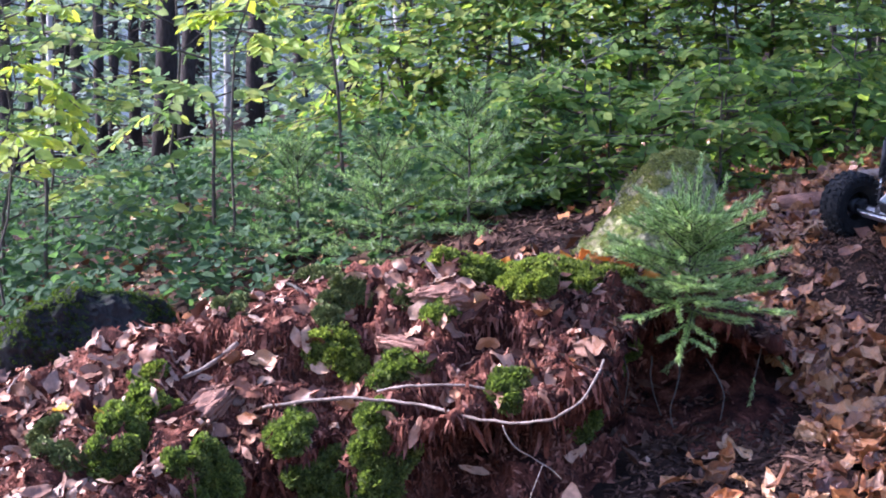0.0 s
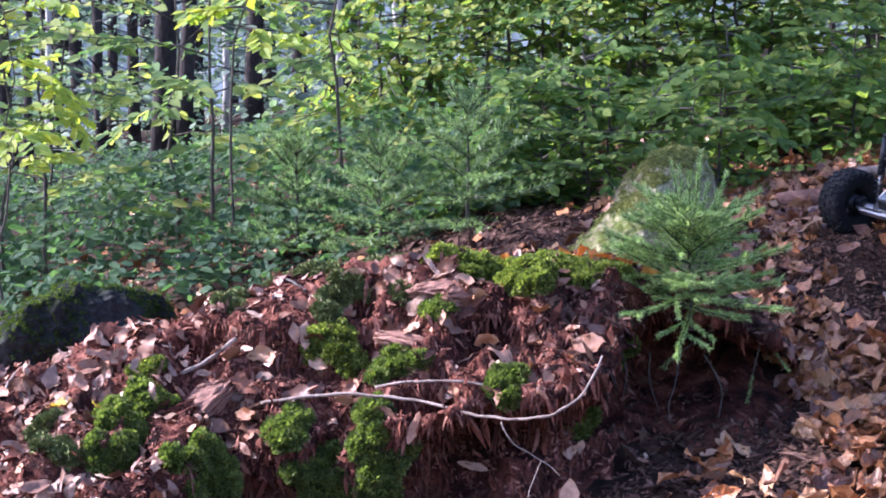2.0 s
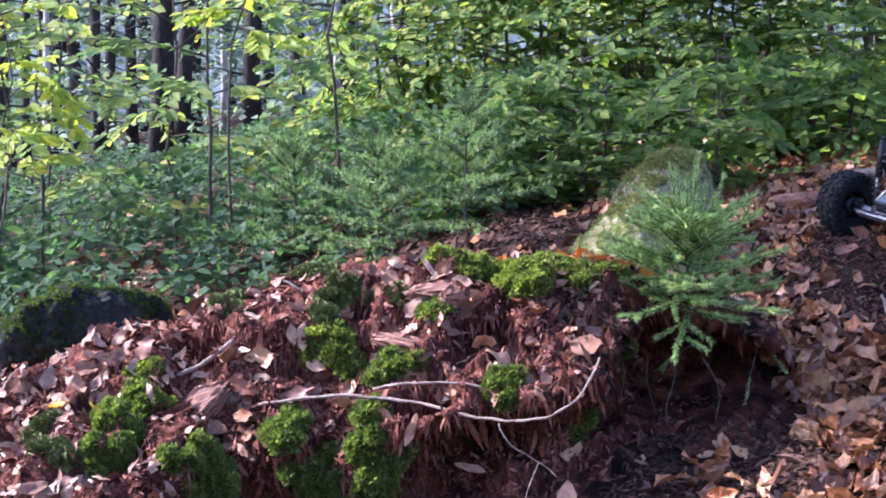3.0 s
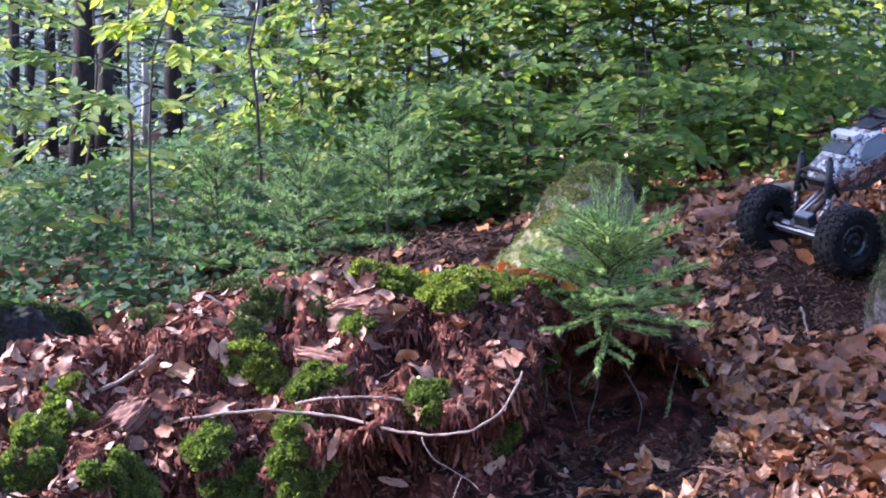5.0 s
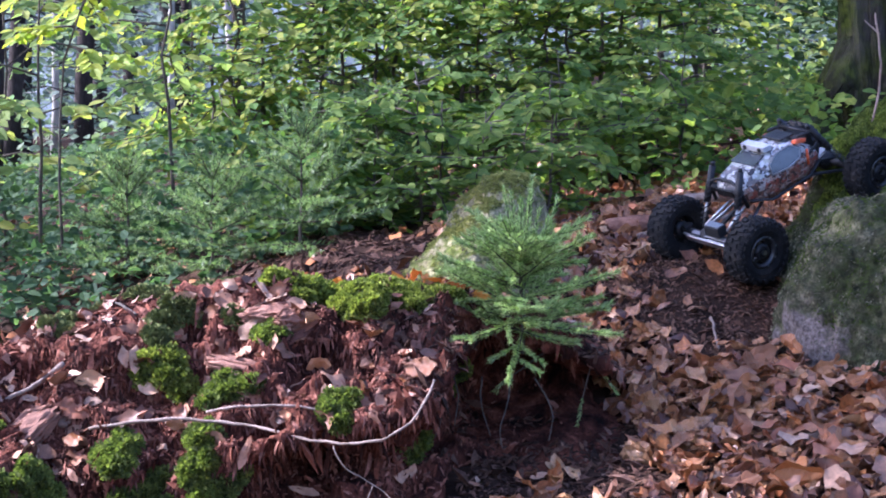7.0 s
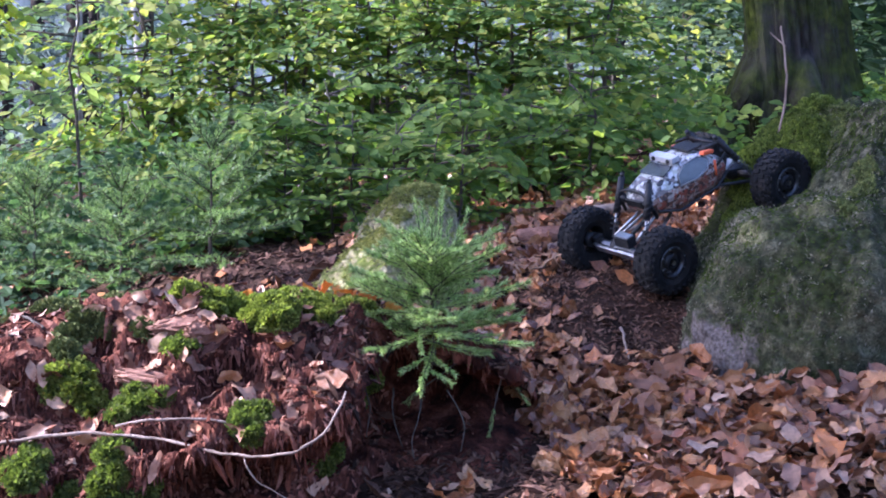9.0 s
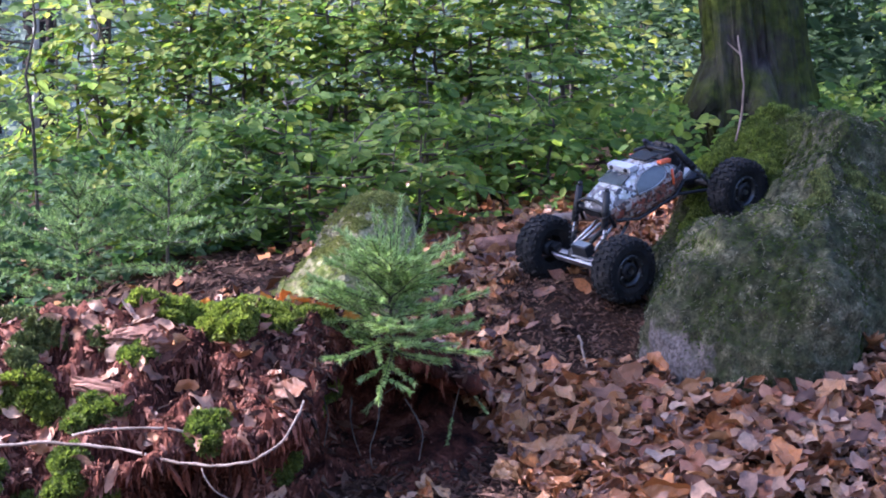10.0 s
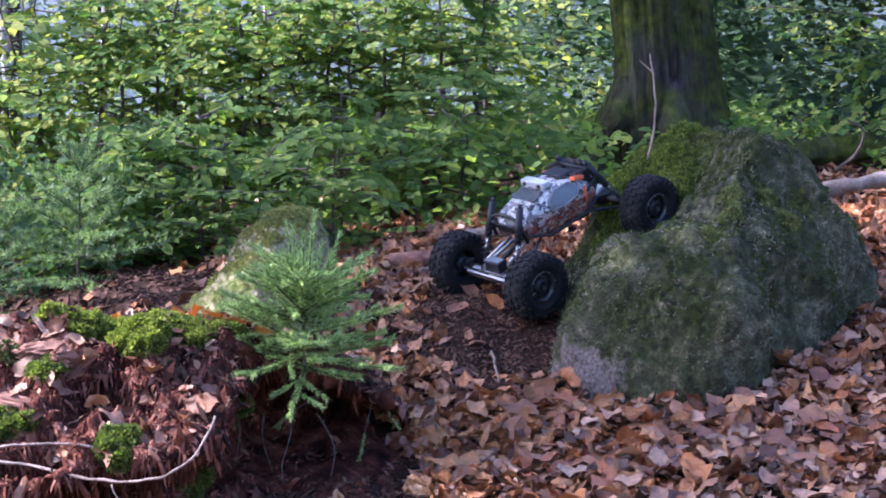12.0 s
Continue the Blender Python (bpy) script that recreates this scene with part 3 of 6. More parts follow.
def tall_tree(name, x, y, radius, height, seed, bark, label, clumps=0, low=2.0, dead=14, lean=(0, 0), spread=1.6, clump_mat=None):
    """A tall forest spruce: long bole, dry twigs low down and drooping needle boughs from low upward."""
    g = np.random.default_rng(seed)
    z0 = float(slope_z(x, y)) - 0.15
    top = thing(name, pose(x, y, z0), label, "forest tree", "tall forest trees")
    pts = [np.array([lean[0] * s, lean[1] * s, height * s]) + g.normal(0, 0.02, 3) for s in np.linspace(0, 1, 14)]
    rad = [radius * (1.25 if k == 0 else 1 - 0.06 * k) for k in range(14)]
    limbs = Heap()
    limbs.add(*tube(pts, rad, 12))
    for k in range(dead):
        z = g.uniform(0.4, 3.2)
        a = g.uniform(0, 6.28)
        p = np.array([lean[0] * z / height, lean[1] * z / height, z])
        d = unit(np.array([math.cos(a), math.sin(a), g.uniform(-0.35, 0.2)]))
        ln = g.uniform(0.3, 0.9)
        q = [p + d * ln * m / 3 + g.normal(0, 0.03, 3) for m in range(4)]
        limbs.add(*tube(q, [0.008, 0.006, 0.004, 0.002], 4))
    P, A, N, S = [], [], [], []
    for k in range(clumps):
        z = low + (height - low) * (k + g.random()) / clumps
        a = g.uniform(0, 6.28)
        ln = spread * (1.05 - 0.75 * z / height) * g.uniform(0.6, 1.1)
        d = unit(np.array([math.cos(a), math.sin(a), -0.15]))
        p0 = np.array([lean[0] * z / height, lean[1] * z / height, z])
        q = [p0 + d * ln * m / 4 + np.array([0, 0, -0.05 * m * m * ln / 4]) for m in range(5)]
        limbs.add(*tube(q, [0.014, 0.011, 0.008, 0.005, 0.002], 4))
        cnt = 46
        u = g.random(cnt) ** 0.7
        side = np.array([-d[1], d[0], 0])
        off = g.normal(0, 0.22, cnt) * (1.1 - u) * ln * 0.8
        P.append(p0 + d * (u * ln)[:, None] + side * off[:, None] + np.stack([0 * u, 0 * u, -0.2 * ln * u * u - np.abs(off) * 0.4 + g.normal(0, 0.04, cnt)], 1))
        A.append(d + side * np.sign(off)[:, None] * g.uniform(0.3, 1.1, cnt)[:, None] + np.array([0, 0, -0.45]))
        N.append(g.normal(0, 0.35, (cnt, 3)) + np.array([0, 0, 1]))
        S.append(g.uniform(0.12, 0.26, cnt) * (0.6 + 0.4 * ln))
    part("trunk", limbs.mesh("trunk", bark), None, top)
    if clumps:
        thin = np.array([(0, 0, 0), (0.35, 0.16, 0.0), (0.5, 0.05, 0), (1, 0, -0.1), (0.55, -0.06, 0), (0.35, -0.16, 0.0)])
        part("crown", mesh_of("crown", *many(thin, LEAF_F, np.concatenate(P), np.concatenate(A), np.concatenate(N), np.concatenate(S)), clump_mat or NEEDLE_HAZED), None, top)
    return top


def far_foliage(name, count, x0, x1, y0, y1, z_lo, z_hi, leaf, seed, m, label, holes=0.5, scale=0.5):
    """Leaf masses far back in the wood, in uneven clumps with gaps."""
    g = np.random.default_rng(seed)
    P = []
    while len(P) < count:
        x, y, z = g.uniform(x0, x1), g.uniform(y0, y1), g.uniform(z_lo, z_hi)
        if noise.noise(Vector((x * scale * 2, y * scale, z * scale * 4 + seed))) * 0.9 + 0.5 < holes:
            continue
        P.append((x, y, float(slope_z(x, y)) + z))
    n = len(P)
    A = g.normal(0, 1, (n, 3)) * np.array([1, 1, 0.35])
    N = g.normal(0, 0.45, (n, 3)) + np.array([-0.3, -0.55, 1])
    return tagged(new(name, mesh_of(name, *many(LEAF, LEAF_F, np.array(P), A, N, leaf * g.uniform(0.6, 1.3, n)), m)), label, "foliage", kind="stuff")


def build_woods():
    g = np.random.default_rng(21)
    # tall trunks standing back on the west side, then across the back
    for k, (x, y, r) in enumerate([(-1.70, 10.9, 0.072), (-1.92, 13.2, 0.06), (-2.62, 13.8, 0.045), (-2.72, 11.7, 0.03), (-1.68, 15.9, 0.085), (-3.05, 17.7, 0.06), (-1.28, 22, 0.16), (-4.4, 20, 0.1), (-3.9, 16, 0.07),
                                   (0.5, 24, 0.12), (3.2, 26, 0.13), (5.4, 22, 0.12), (6.6, 18, 0.12), (-0.6, 28, 0.13), (8.5, 24, 0.14), (1.9, 30, 0.14), (-5.6, 26, 0.13), (-2.2, 27, 0.13), (10, 30, 0.15), (4.4, 33, 0.15), (-3.3, 24, 0.1), (-6.2, 22, 0.1), (-4.9, 24, 0.1), (-2.9, 30, 0.13), (-7.5, 28, 0.12), (-4.0, 34, 0.14), (-1.9, 36, 0.14), (-6.0, 36, 0.15), (-0.9, 18, 0.05), (-3.6, 19.5, 0.06)]):
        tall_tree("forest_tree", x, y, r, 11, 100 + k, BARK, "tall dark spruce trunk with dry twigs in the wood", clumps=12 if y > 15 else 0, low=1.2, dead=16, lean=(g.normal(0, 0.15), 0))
    for k, (x, y, r) in enumerate([(-0.39, 14, 0.035), (0.44, 16, 0.04), (2.1, 17.9, 0.05), (-2.3, 19, 0.04), (1.2, 15, 0.03), (-3.3, 15, 0.03), (3.3, 16, 0.04), (1.82, 15.5, 0.045), (1.36, 16.2, 0.03), (-1.0, 17, 0.035)]):
        tall_tree("pale_tree", x, y, r, 10, 140 + k, PALEBARK, "slender pale sunlit trunk behind the undergrowth", clumps=0, dead=3)
    # beech undergrowth: a dense belt behind the stones, thinner to the west
    for k in range(34):
        x = -0.35 + 3.3 * ((k * 0.618) % 1.0)
        y = 5.05 + 1.8 * ((k * 0.381) % 1.0) + 0.12 * x
        if (1.45 < x < 2.75 and y < 6.3) or (x < 0.7 and k % 3 == 0):
            continue
        h = np.interp(x, [-0.5, 0.8, 2.5], [0.9, 0.74, 0.80]) * g.uniform(0.8, 1.2)
        beech("beech_sapling", x, y, h, 16, 0.046, 200 + k, BEECH if k % 2 and x > 0.6 else BEECH_Y, "young beech with layered green leaves in the undergrowth", low=0.04, reach=0.46, per=14)
    for k in range(11):
        x = -1.4 + 6.6 * ((k * 0.618 + 0.3) % 1.0)
        if x < -0.6:
            continue
        y = 7.2 + 2.8 * ((k * 0.381 + 0.2) % 1.0)
        beech("beech_sapling", x, y, g.uniform(1.0, 1.5), 12, 0.05, 260 + k, BEECH_YY if k % 3 else BEECH_Y, "taller young beech behind the thicket", low=0.12, reach=0.7, trunk_r=0.009)
    for k, (x, y, h) in enumerate([(-1.25, 5.6, 1.35), (-0.95, 6.4, 1.4), (-1.5, 6.9, 1.5), (-0.7, 5.5, 1.1), (-1.75, 8.0, 1.6), (-0.35, 5.8, 1.2), (-1.45, 5.9, 1.3), (-0.15, 6.6, 1.3), (0.35, 6.9, 1.3)]):
        beech("beech_sapling", x, y, h, 9, 0.058, 300 + k, BEECH_YY, "thin young beech with sunlit yellow-green leaves", low=0.2, reach=0.5, sprays=2, trunk_r=0.0075)
    for k, (x, y, h, lean) in enumerate([(-0.62, 5.0, 1.35, 0.12), (-1.25, 4.95, 1.0, 0.05)]):
        beech("beech_sapling", x, y, h, 10, 0.052, 340 + k, BEECH_G, "thin young beech, backlight put into its bright yellow leaf colour", low=0.5, reach=0.24, sprays=3, per=10, trunk_r=0.005, lean=(lean, 0))
    # three unseen beeches added west of the view to block the sun
    beech("shade_beech", -3.0, 4.3, 5.9, 85, 0.085, 390, BEECH, "unseen tall beech added so that its crown shades the slope", low=0.63, reach=0.9, trunk_r=0.06, category="beech tree", sprays=4, per=14)
    beech("shade_beech", -3.2, 5.85, 6.8, 115, 0.085, 391, BEECH, "unseen tall beech added so that its crown shades the slope", low=0.65, reach=0.62, trunk_r=0.06, category="beech tree", sprays=4, per=14)
    beech("shade_beech", -3.0, 3.6, 4.35, 55, 0.085, 392, BEECH, "unseen tall beech added so that its crown shades the slope", low=0.912, reach=0.75, trunk_r=0.05, category="beech tree", sprays=4, per=14)
    for k in range(13):
        x = 0.05 + 1.15 * ((k * 0.618 + 0.1) % 1.0)
        y = 4.45 + 0.6 * ((k * 0.381 + 0.5) % 1.0) + 0.1 * x
        beech("beech_seedling", x, y, g.uniform(0.28, 0.5), 9, 0.042, 420 + k, BEECH, "low leafy beech seedling behind the stone", low=0.08, reach=0.26, trunk_r=0.005, category="beech seedling", per=10)
    # bushes added out of view to keep sun off the western ground
    for k, (x, y) in enumerate([(-2.5, 6.0), (-2.8, 7.4), (-3.2, 8.8)]):
        beech("beech_sapling", x, y, 2.0, 30, 0.065, 395 + k, BEECH, "unseen bushy young beech added to shade the ground behind the mound", low=0.05, reach=0.6)
    far_foliage("low_undergrowth", 17000, -3.4, 0.4, 4.55, 13.5, 0.0, 0.28, 0.04, 11, BEECH_DK, "low leafy undergrowth covering the ground below the trees", 0.36, 1.5)
    far_foliage("herb_layer", 5000, -2.2, 0.2, 4.5, 6.5, 0.0, 0.13, 0.036, 18, BEECH_DK, "small herbs and seedlings behind the mound", 0.38, 2.0)
    far_foliage("thicket_foot", 5800, 0.0, 2.5, 4.6, 7.0, 0.0, 0.22, 0.04, 12, BEECH, "low leafy plants at the foot of the thicket", 0.45, 1.5)
    # depth leaves take a lighter material in place of backlight
    far_foliage("thicket_depth", 2100, 0.2, 2.6, 6.4, 9.5, 0.0, 0.9, 0.048, 19, BEECH_YY, "dense beech leaves deep in the thicket, backlight put into their tone", 0.42, 1.2)
    far_foliage("spruce_thicket", 27000, 2.1, 5.2, 6.1, 9.0, 0.0, 2.2, 0.062, 17, NEEDLE, "dark spruce scrub at the wood's edge", 0.47, 0.8)
    far_foliage("wood_edge", 16000, 3.6, 10.0, 9.0, 15.0, 0.0, 3.4, 0.11, 23, NEEDLE, "dark spruce boughs behind the scrub", 0.45, 0.5)
    far_foliage("far_woods", 22000, -11, 15, 11, 34, 0.0, 3.0, 0.09, 13, FAR_LEAF, "foliage deep in the wood, haze put into its pale colour", 0.58, 0.35)
    far_foliage("far_spruce_woods", 30000, -14, 20, 16, 44, 0.0, 4.4, 0.17, 16, NEEDLE_HAZED, "spruce boughs deep in the wood, haze put into their pale colour", 0.6, 0.3)


build_woods()


def haze_backdrop():
    """Glowing plain curved screen far behind the wood: painted mist between the last trees."""
    m = bpy.data.materials.new("glowing_painted_mist")
    m.use_nodes = True
    nt = m.node_tree
    nt.nodes.remove(nt.nodes["Principled BSDF"])
    # emission stands in for light scattered by haze
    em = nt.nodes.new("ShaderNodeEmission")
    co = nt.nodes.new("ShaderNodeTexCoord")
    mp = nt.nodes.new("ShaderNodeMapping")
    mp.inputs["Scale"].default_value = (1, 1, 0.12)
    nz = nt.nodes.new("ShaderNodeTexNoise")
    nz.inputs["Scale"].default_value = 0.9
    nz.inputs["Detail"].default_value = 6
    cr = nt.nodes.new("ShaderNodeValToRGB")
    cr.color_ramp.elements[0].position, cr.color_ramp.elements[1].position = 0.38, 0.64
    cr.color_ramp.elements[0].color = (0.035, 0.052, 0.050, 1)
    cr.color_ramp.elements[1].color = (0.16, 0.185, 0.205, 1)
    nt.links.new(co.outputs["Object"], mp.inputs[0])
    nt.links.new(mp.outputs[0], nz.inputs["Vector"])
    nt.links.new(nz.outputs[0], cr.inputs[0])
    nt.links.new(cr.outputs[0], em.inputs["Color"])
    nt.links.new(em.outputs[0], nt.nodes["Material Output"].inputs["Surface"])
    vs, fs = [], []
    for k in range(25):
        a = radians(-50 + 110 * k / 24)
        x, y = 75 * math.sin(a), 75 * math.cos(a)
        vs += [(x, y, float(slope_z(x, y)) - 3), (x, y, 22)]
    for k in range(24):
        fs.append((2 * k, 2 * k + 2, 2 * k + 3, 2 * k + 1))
    tagged(new("backdrop", mesh_of("backdrop", vs, fs, m, True)), "glowing screen painted as pale bluish mist behind the wood", "distance", kind="structure")


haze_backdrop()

# ---- big tree behind the boulder ----
def old_tree():
    top = thing("old_tree", pose(1.855, 5.37, float(slope_z(1.855, 5.37)) - 0.05), "thick old mossy trunk with flaring furrowed roots", "tree")
    n, h = 150, 90
    vs, fs = [], []
    for j in range(h):
        z = -0.1 + 3.2 * j / (h - 1)
        for k in range(n):
            a = 2 * math.pi * k / n
            root = max(0, math.cos(3 * a + 0.6)) ** 2 * 0.6 + max(0, math.cos(2 * a + 2.2)) ** 3 * 0.7
            r = 0.144 + 0.075 * math.exp(-max(z, 0) / 0.22) * (0.5 + root) + 0.02 * math.cos(3 * a + 0.6) - 0.012 * z
            q = Vector((math.cos(a) * 2.2, math.sin(a) * 2.2, z * 0.9))
            r += noise.fractal(q * 2, 0.9, 2.0, 3) * 0.018 + (1.0 - abs(noise.noise(Vector((math.cos(a) * 6, math.sin(a) * 6, z * 1.6)))) * 2) * 0.017 + noise.noise(Vector((math.cos(a) * 20, math.sin(a) * 20, z * 5))) * 0.004 - max(0.0, 0.25 - abs(noise.noise(Vector((math.cos(a) * 11, math.sin(a) * 11, z * 1.1))))) * 0.06
            vs.append((math.cos(a) * r + 0.075 - 0.138 * min(z, 1.0), math.sin(a) * r, z))
    for j in range(h - 1):
        for k in range(n):
            q = (k + 1) % n
            fs.append((j * n + k, j * n + q, (j + 1) * n + q, (j + 1) * n + k))
    part("trunk", mesh_of("trunk", vs, fs, BIGBARK, True), None, top)
    for a, ln in ((-2.6, 0.30), (-1.5, 0.26), (-0.55, 0.34), (0.5, 0.3), (2.2, 0.3)):
        d = Vector((math.cos(a), math.sin(a), 0))
        pts = [d * 0.10 + Vector((0, 0, 0.34)), d * 0.165 + Vector((0, 0, 0.20)), d * 0.22 + Vector((0, 0, 0.10)), d * (0.2 + ln * 0.5) + Vector((0, 0, 0.045)), d * (0.2 + ln) + Vector((0, 0, -0.03))]
        part("root", mesh_of("root", *tube(pts, [0.05, 0.06, 0.055, 0.04, 0.015], 12), BIGBARK, True), None, top)
    # unseen low boughs added above the view, reaching back over the thicket to shade it
    g = np.random.default_rng(77)
    P, A, N = [], [], []
    for b in range(7):
        a, z = 1.75 + 0.17 * b, 1.75 + 0.2 * (b * 3 % 7) * 0.7
        d = np.array([math.cos(a), math.sin(a), 0.22])
        pts = [np.array([-0.06, 0.0, z]) + d * 0.05]
        for q in range(8):
            d = unit(d + g.normal(0, 0.09, 3) * np.array([1, 1, 0.5]))
            pts.append(pts[-1] + d * 0.29)
        part("bough", mesh_of("bough", *tube(pts, [0.034 * (1 - 0.1 * q) for q in range(9)], 7), BIGBARK, True), None, top)
        for _ in range(520):
            q = g.uniform(1.2, 8)
            j = min(int(q), 7)
            P.append(pts[j] + (pts[j + 1] - pts[j]) * (q - j) + g.normal(0, 0.17, 3) * np.array([1, 1, 0.6]))
            A.append(g.normal(0, 1, 3) * np.array([1, 1, 0.3]))
            N.append(np.array([g.normal(0, 0.5), g.normal(0, 0.5), 1.0]))
    # leaf cloud of the added boughs, there to block the sun
    part("crown", mesh_of("crown", *many(LEAF, LEAF_F, np.array(P), np.array(A), np.array(N), 0.085 * g.uniform(0.7, 1.2, len(P))), BEECH), None, top)


old_tree()

# ---- seedlings ----
spruce_young("spruce_seedling", 0.420, 2.96, 0.20, 5, NEEDLE_S, "bushy bright green spruce seedling growing on the rotten mound", whorls=9, reach=0.205, needle=0.0135, per=230, z=0.60, tilt=(-0.01, 0), droop=0.05, bushy=0.6, wide=1.8, hang=3, leaders=9, gap=0.3, low=0.19, along=0.8, out=0.65, lift=0.5)
for k, (x, y, h) in enumerate([(0.066, 4.5, 0.33), (-0.16, 4.62, 0.29), (-0.40, 4.9, 0.32), (0.27, 4.85, 0.34)]):
    spruce_young("young_spruce", x, y, h, 30 + k, NEEDLE_L, "young spruce with soft green needles before the thicket", whorls=6, reach=0.24, needle=0.02, per=60, category="young spruce", group="young spruces")


# ---- fallen leaves ----
def litter_leaf(seed, rows_n=9, across=(-1, -0.5, 0, 0.5, 1), flat=1.0):
    """One dry beech leaf: pointed oval, folded at the midrib, curled and twisted."""
    g = np.random.default_rng(seed)
    curl, fold, bend, wav = g.normal(0, 1.0) * flat, g.uniform(0.0, 0.5) * flat, g.normal(0.15, 0.7) * flat, g.uniform(0, 6)
    wid = len(across)
    pleat = 0.024 if rows_n > 6 else 0.0
    lame = g.uniform(0.75, 1.0, 2)
    vs, fs = [], []
    for i in range(rows_n):
        u = i / (rows_n - 1)
        w = (0.305 * math.sin(math.pi * min(1, u ** 0.88)) ** 0.85 + 0.004) * g.uniform(0.90, 1.08)
        for c in across:
            yy = w * c * lame[0 if c < 0 else 1] * (1 + (0.10 * math.sin(seed * 7 + i * 2.7 + c) if abs(c) == 1 else 0))
            th = c * fold + curl * c * abs(c) * 0.5
            vs.append((u - 0.5, yy * math.cos(th * 0.9), abs(yy) * math.sin(fold) + yy * math.sin(curl * 0.5) * abs(c) + bend * (u - 0.5) ** 2 * 0.9 + 0.085 * math.sin(wav + 9 * u + 2 * c) * abs(c) + pleat * (1 if i % 2 else -1) * (0.3 + 0.7 * abs(c)) * w / 0.3))
    for i in range(rows_n - 1):
        for c in range(wid - 1):
            fs.append((i * wid + c, i * wid + c + 1, (i + 1) * wid + c + 1, (i + 1) * wid + c))
    return np.array(vs), np.array(fs)


LEAVES = [litter_leaf(s) for s in range(28)]
FLAT_LEAVES = [litter_leaf(60 + s, 7, (-1, -0.5, 0, 0.5, 1), 0.55) for s in range(28)]
FAR_LEAVES = [litter_leaf(s, 5, (-1, 0, 1)) for s in range(28)]


def torn_leaf(seed):
    """A scrap of an old leaf with a ragged outline, buckled."""
    g = np.random.default_rng(seed)
    n = 11
    ang = np.arange(n) * 2 * math.pi / n + g.uniform(-0.2, 0.2, n)
    r = g.uniform(0.30, 0.55, n)
    ring = np.stack([np.cos(ang) * r * g.uniform(1.0, 1.6), np.sin(ang) * r * g.uniform(0.4, 0.75), np.zeros(n)], 1)
    vs = np.concatenate([[[0, 0, 0]], ring * 0.5, ring])
    k1, k2, ph = g.normal(0, 0.4), g.normal(0, 0.6), g.uniform(0, 6)
    vs[:, 2] = k1 * vs[:, 0] ** 2 + k2 * vs[:, 1] ** 2 + 0.06 * np.sin(ph + 9 * vs[:, 0] + 7 * vs[:, 1])
    fs = [(1 + k, 1 + n + k, 1 + n + (k + 1) % n, 1 + (k + 1) % n) for k in range(n)]
    fs += [(0, 1 + k, 1 + k + 1, 1 + (k + 2) % n) for k in range(0, n - 1, 2)]
    return vs, np.array(fs)


SCRAPS = [torn_leaf(900 + s) for s in range(20)]


def scatter(count, x0, x1, y0, y1, size, keep, seed, tilt=0.45, lift=0.006):
    """Places for fallen leaves on the surface below."""
    g = np.random.default_rng(seed)
    out = []
    for _ in range(count):
        x, y = g.uniform(x0, x1), g.uniform(y0, y1)
        fade = min(1, (y - y0) / 0.3) * min(1, (x1 - x) / 0.4) * (min(1, (x - x0) / 0.4) if x0 < -1 else 1)
        if g.random() > keep(x, y) * fade:
            continue
        if any(b.ray_cast(Vector((x, y, 3.0)), Vector((0, 0, -1)))[0] for b in ROCK_BVH):
            continue
        p, n = drop(x, y)
        nn = unit(np.array(n) + g.normal(0, tilt, 3))
        a = g.normal(0, 1, 3)
        out.append((np.array(p) + np.array(n) * lift * g.uniform(0.5, 3.0), a - nn * (a @ nn), nn, size * g.uniform(0.55, 1.2), int(g.integers(0, len(LEAVES)))))
    return out


def litter_object(name, places, label, m=None, shapes=None, smooth=True):
    shapes = shapes or LEAVES
    V, Fc, base = [], [], 0
    for kind in range(len(LEAVES)):
        sel = [p for p in places if p[4] == kind]
        if not sel:
            continue
        v, f = many(shapes[kind][0], shapes[kind][1], np.array([p[0] for p in sel]), np.array([p[1] for p in sel]), np.array([p[2] for p in sel]), np.array([p[3] for p in sel]))
        V.append(v)
        Fc.append(f + base)
        base += len(v)
    return tagged(new(name, mesh_of(name, np.concatenate(V), np.concatenate(Fc), m or LITTER, smooth)), label, "leaf litter", kind="stuff")


def east_keep(x, y):
    if 0.2 < x < 0.50 + 0.05 * math.sin(y * 31) + 0.03 * math.sin(y * 83) and y < 2.86 and abs(math.sin(x * 311 + y * 173)) > 0.12:
        return 0.10
    if ((x - 0.46 - 0.03 * math.sin(y * 37)) / 0.14) ** 4 + ((y - 2.93) / 0.30) ** 4 < 1 and abs(math.sin(x * 311 + y * 173)) > 0.08:
        return 0.0
    off_mound = 1.0 if mound_z(x, y) < slope_z(x, y) + 0.02 else 0.05
    bare = 1 - 0.95 * math.exp(-(((x - 0.90) / 0.19) ** 4) - ((y - 3.5) / 0.38) ** 4)
    shade = 1 - 0.97 * math.exp(-((x - 0.48) / 0.15) ** 2 - ((y - 2.72) / 0.25) ** 2)
    return off_mound * bare * shade


def mound_keep(x, y):
    return 0.85 if x < -0.28 else (0.5 if x < 0.26 or (y > 3.0 and x < 0.45) else (0.03 if x < 0.45 else (0.3 if x < 0.66 and y > 2.98 else 0.0)))


def scrap_keep(x, y):
    return 0.8 if x < -0.28 else (0.28 if x < 0.26 or (y > 3.0 and x < 0.46) else (0.04 if x < 0.46 else 0.0))


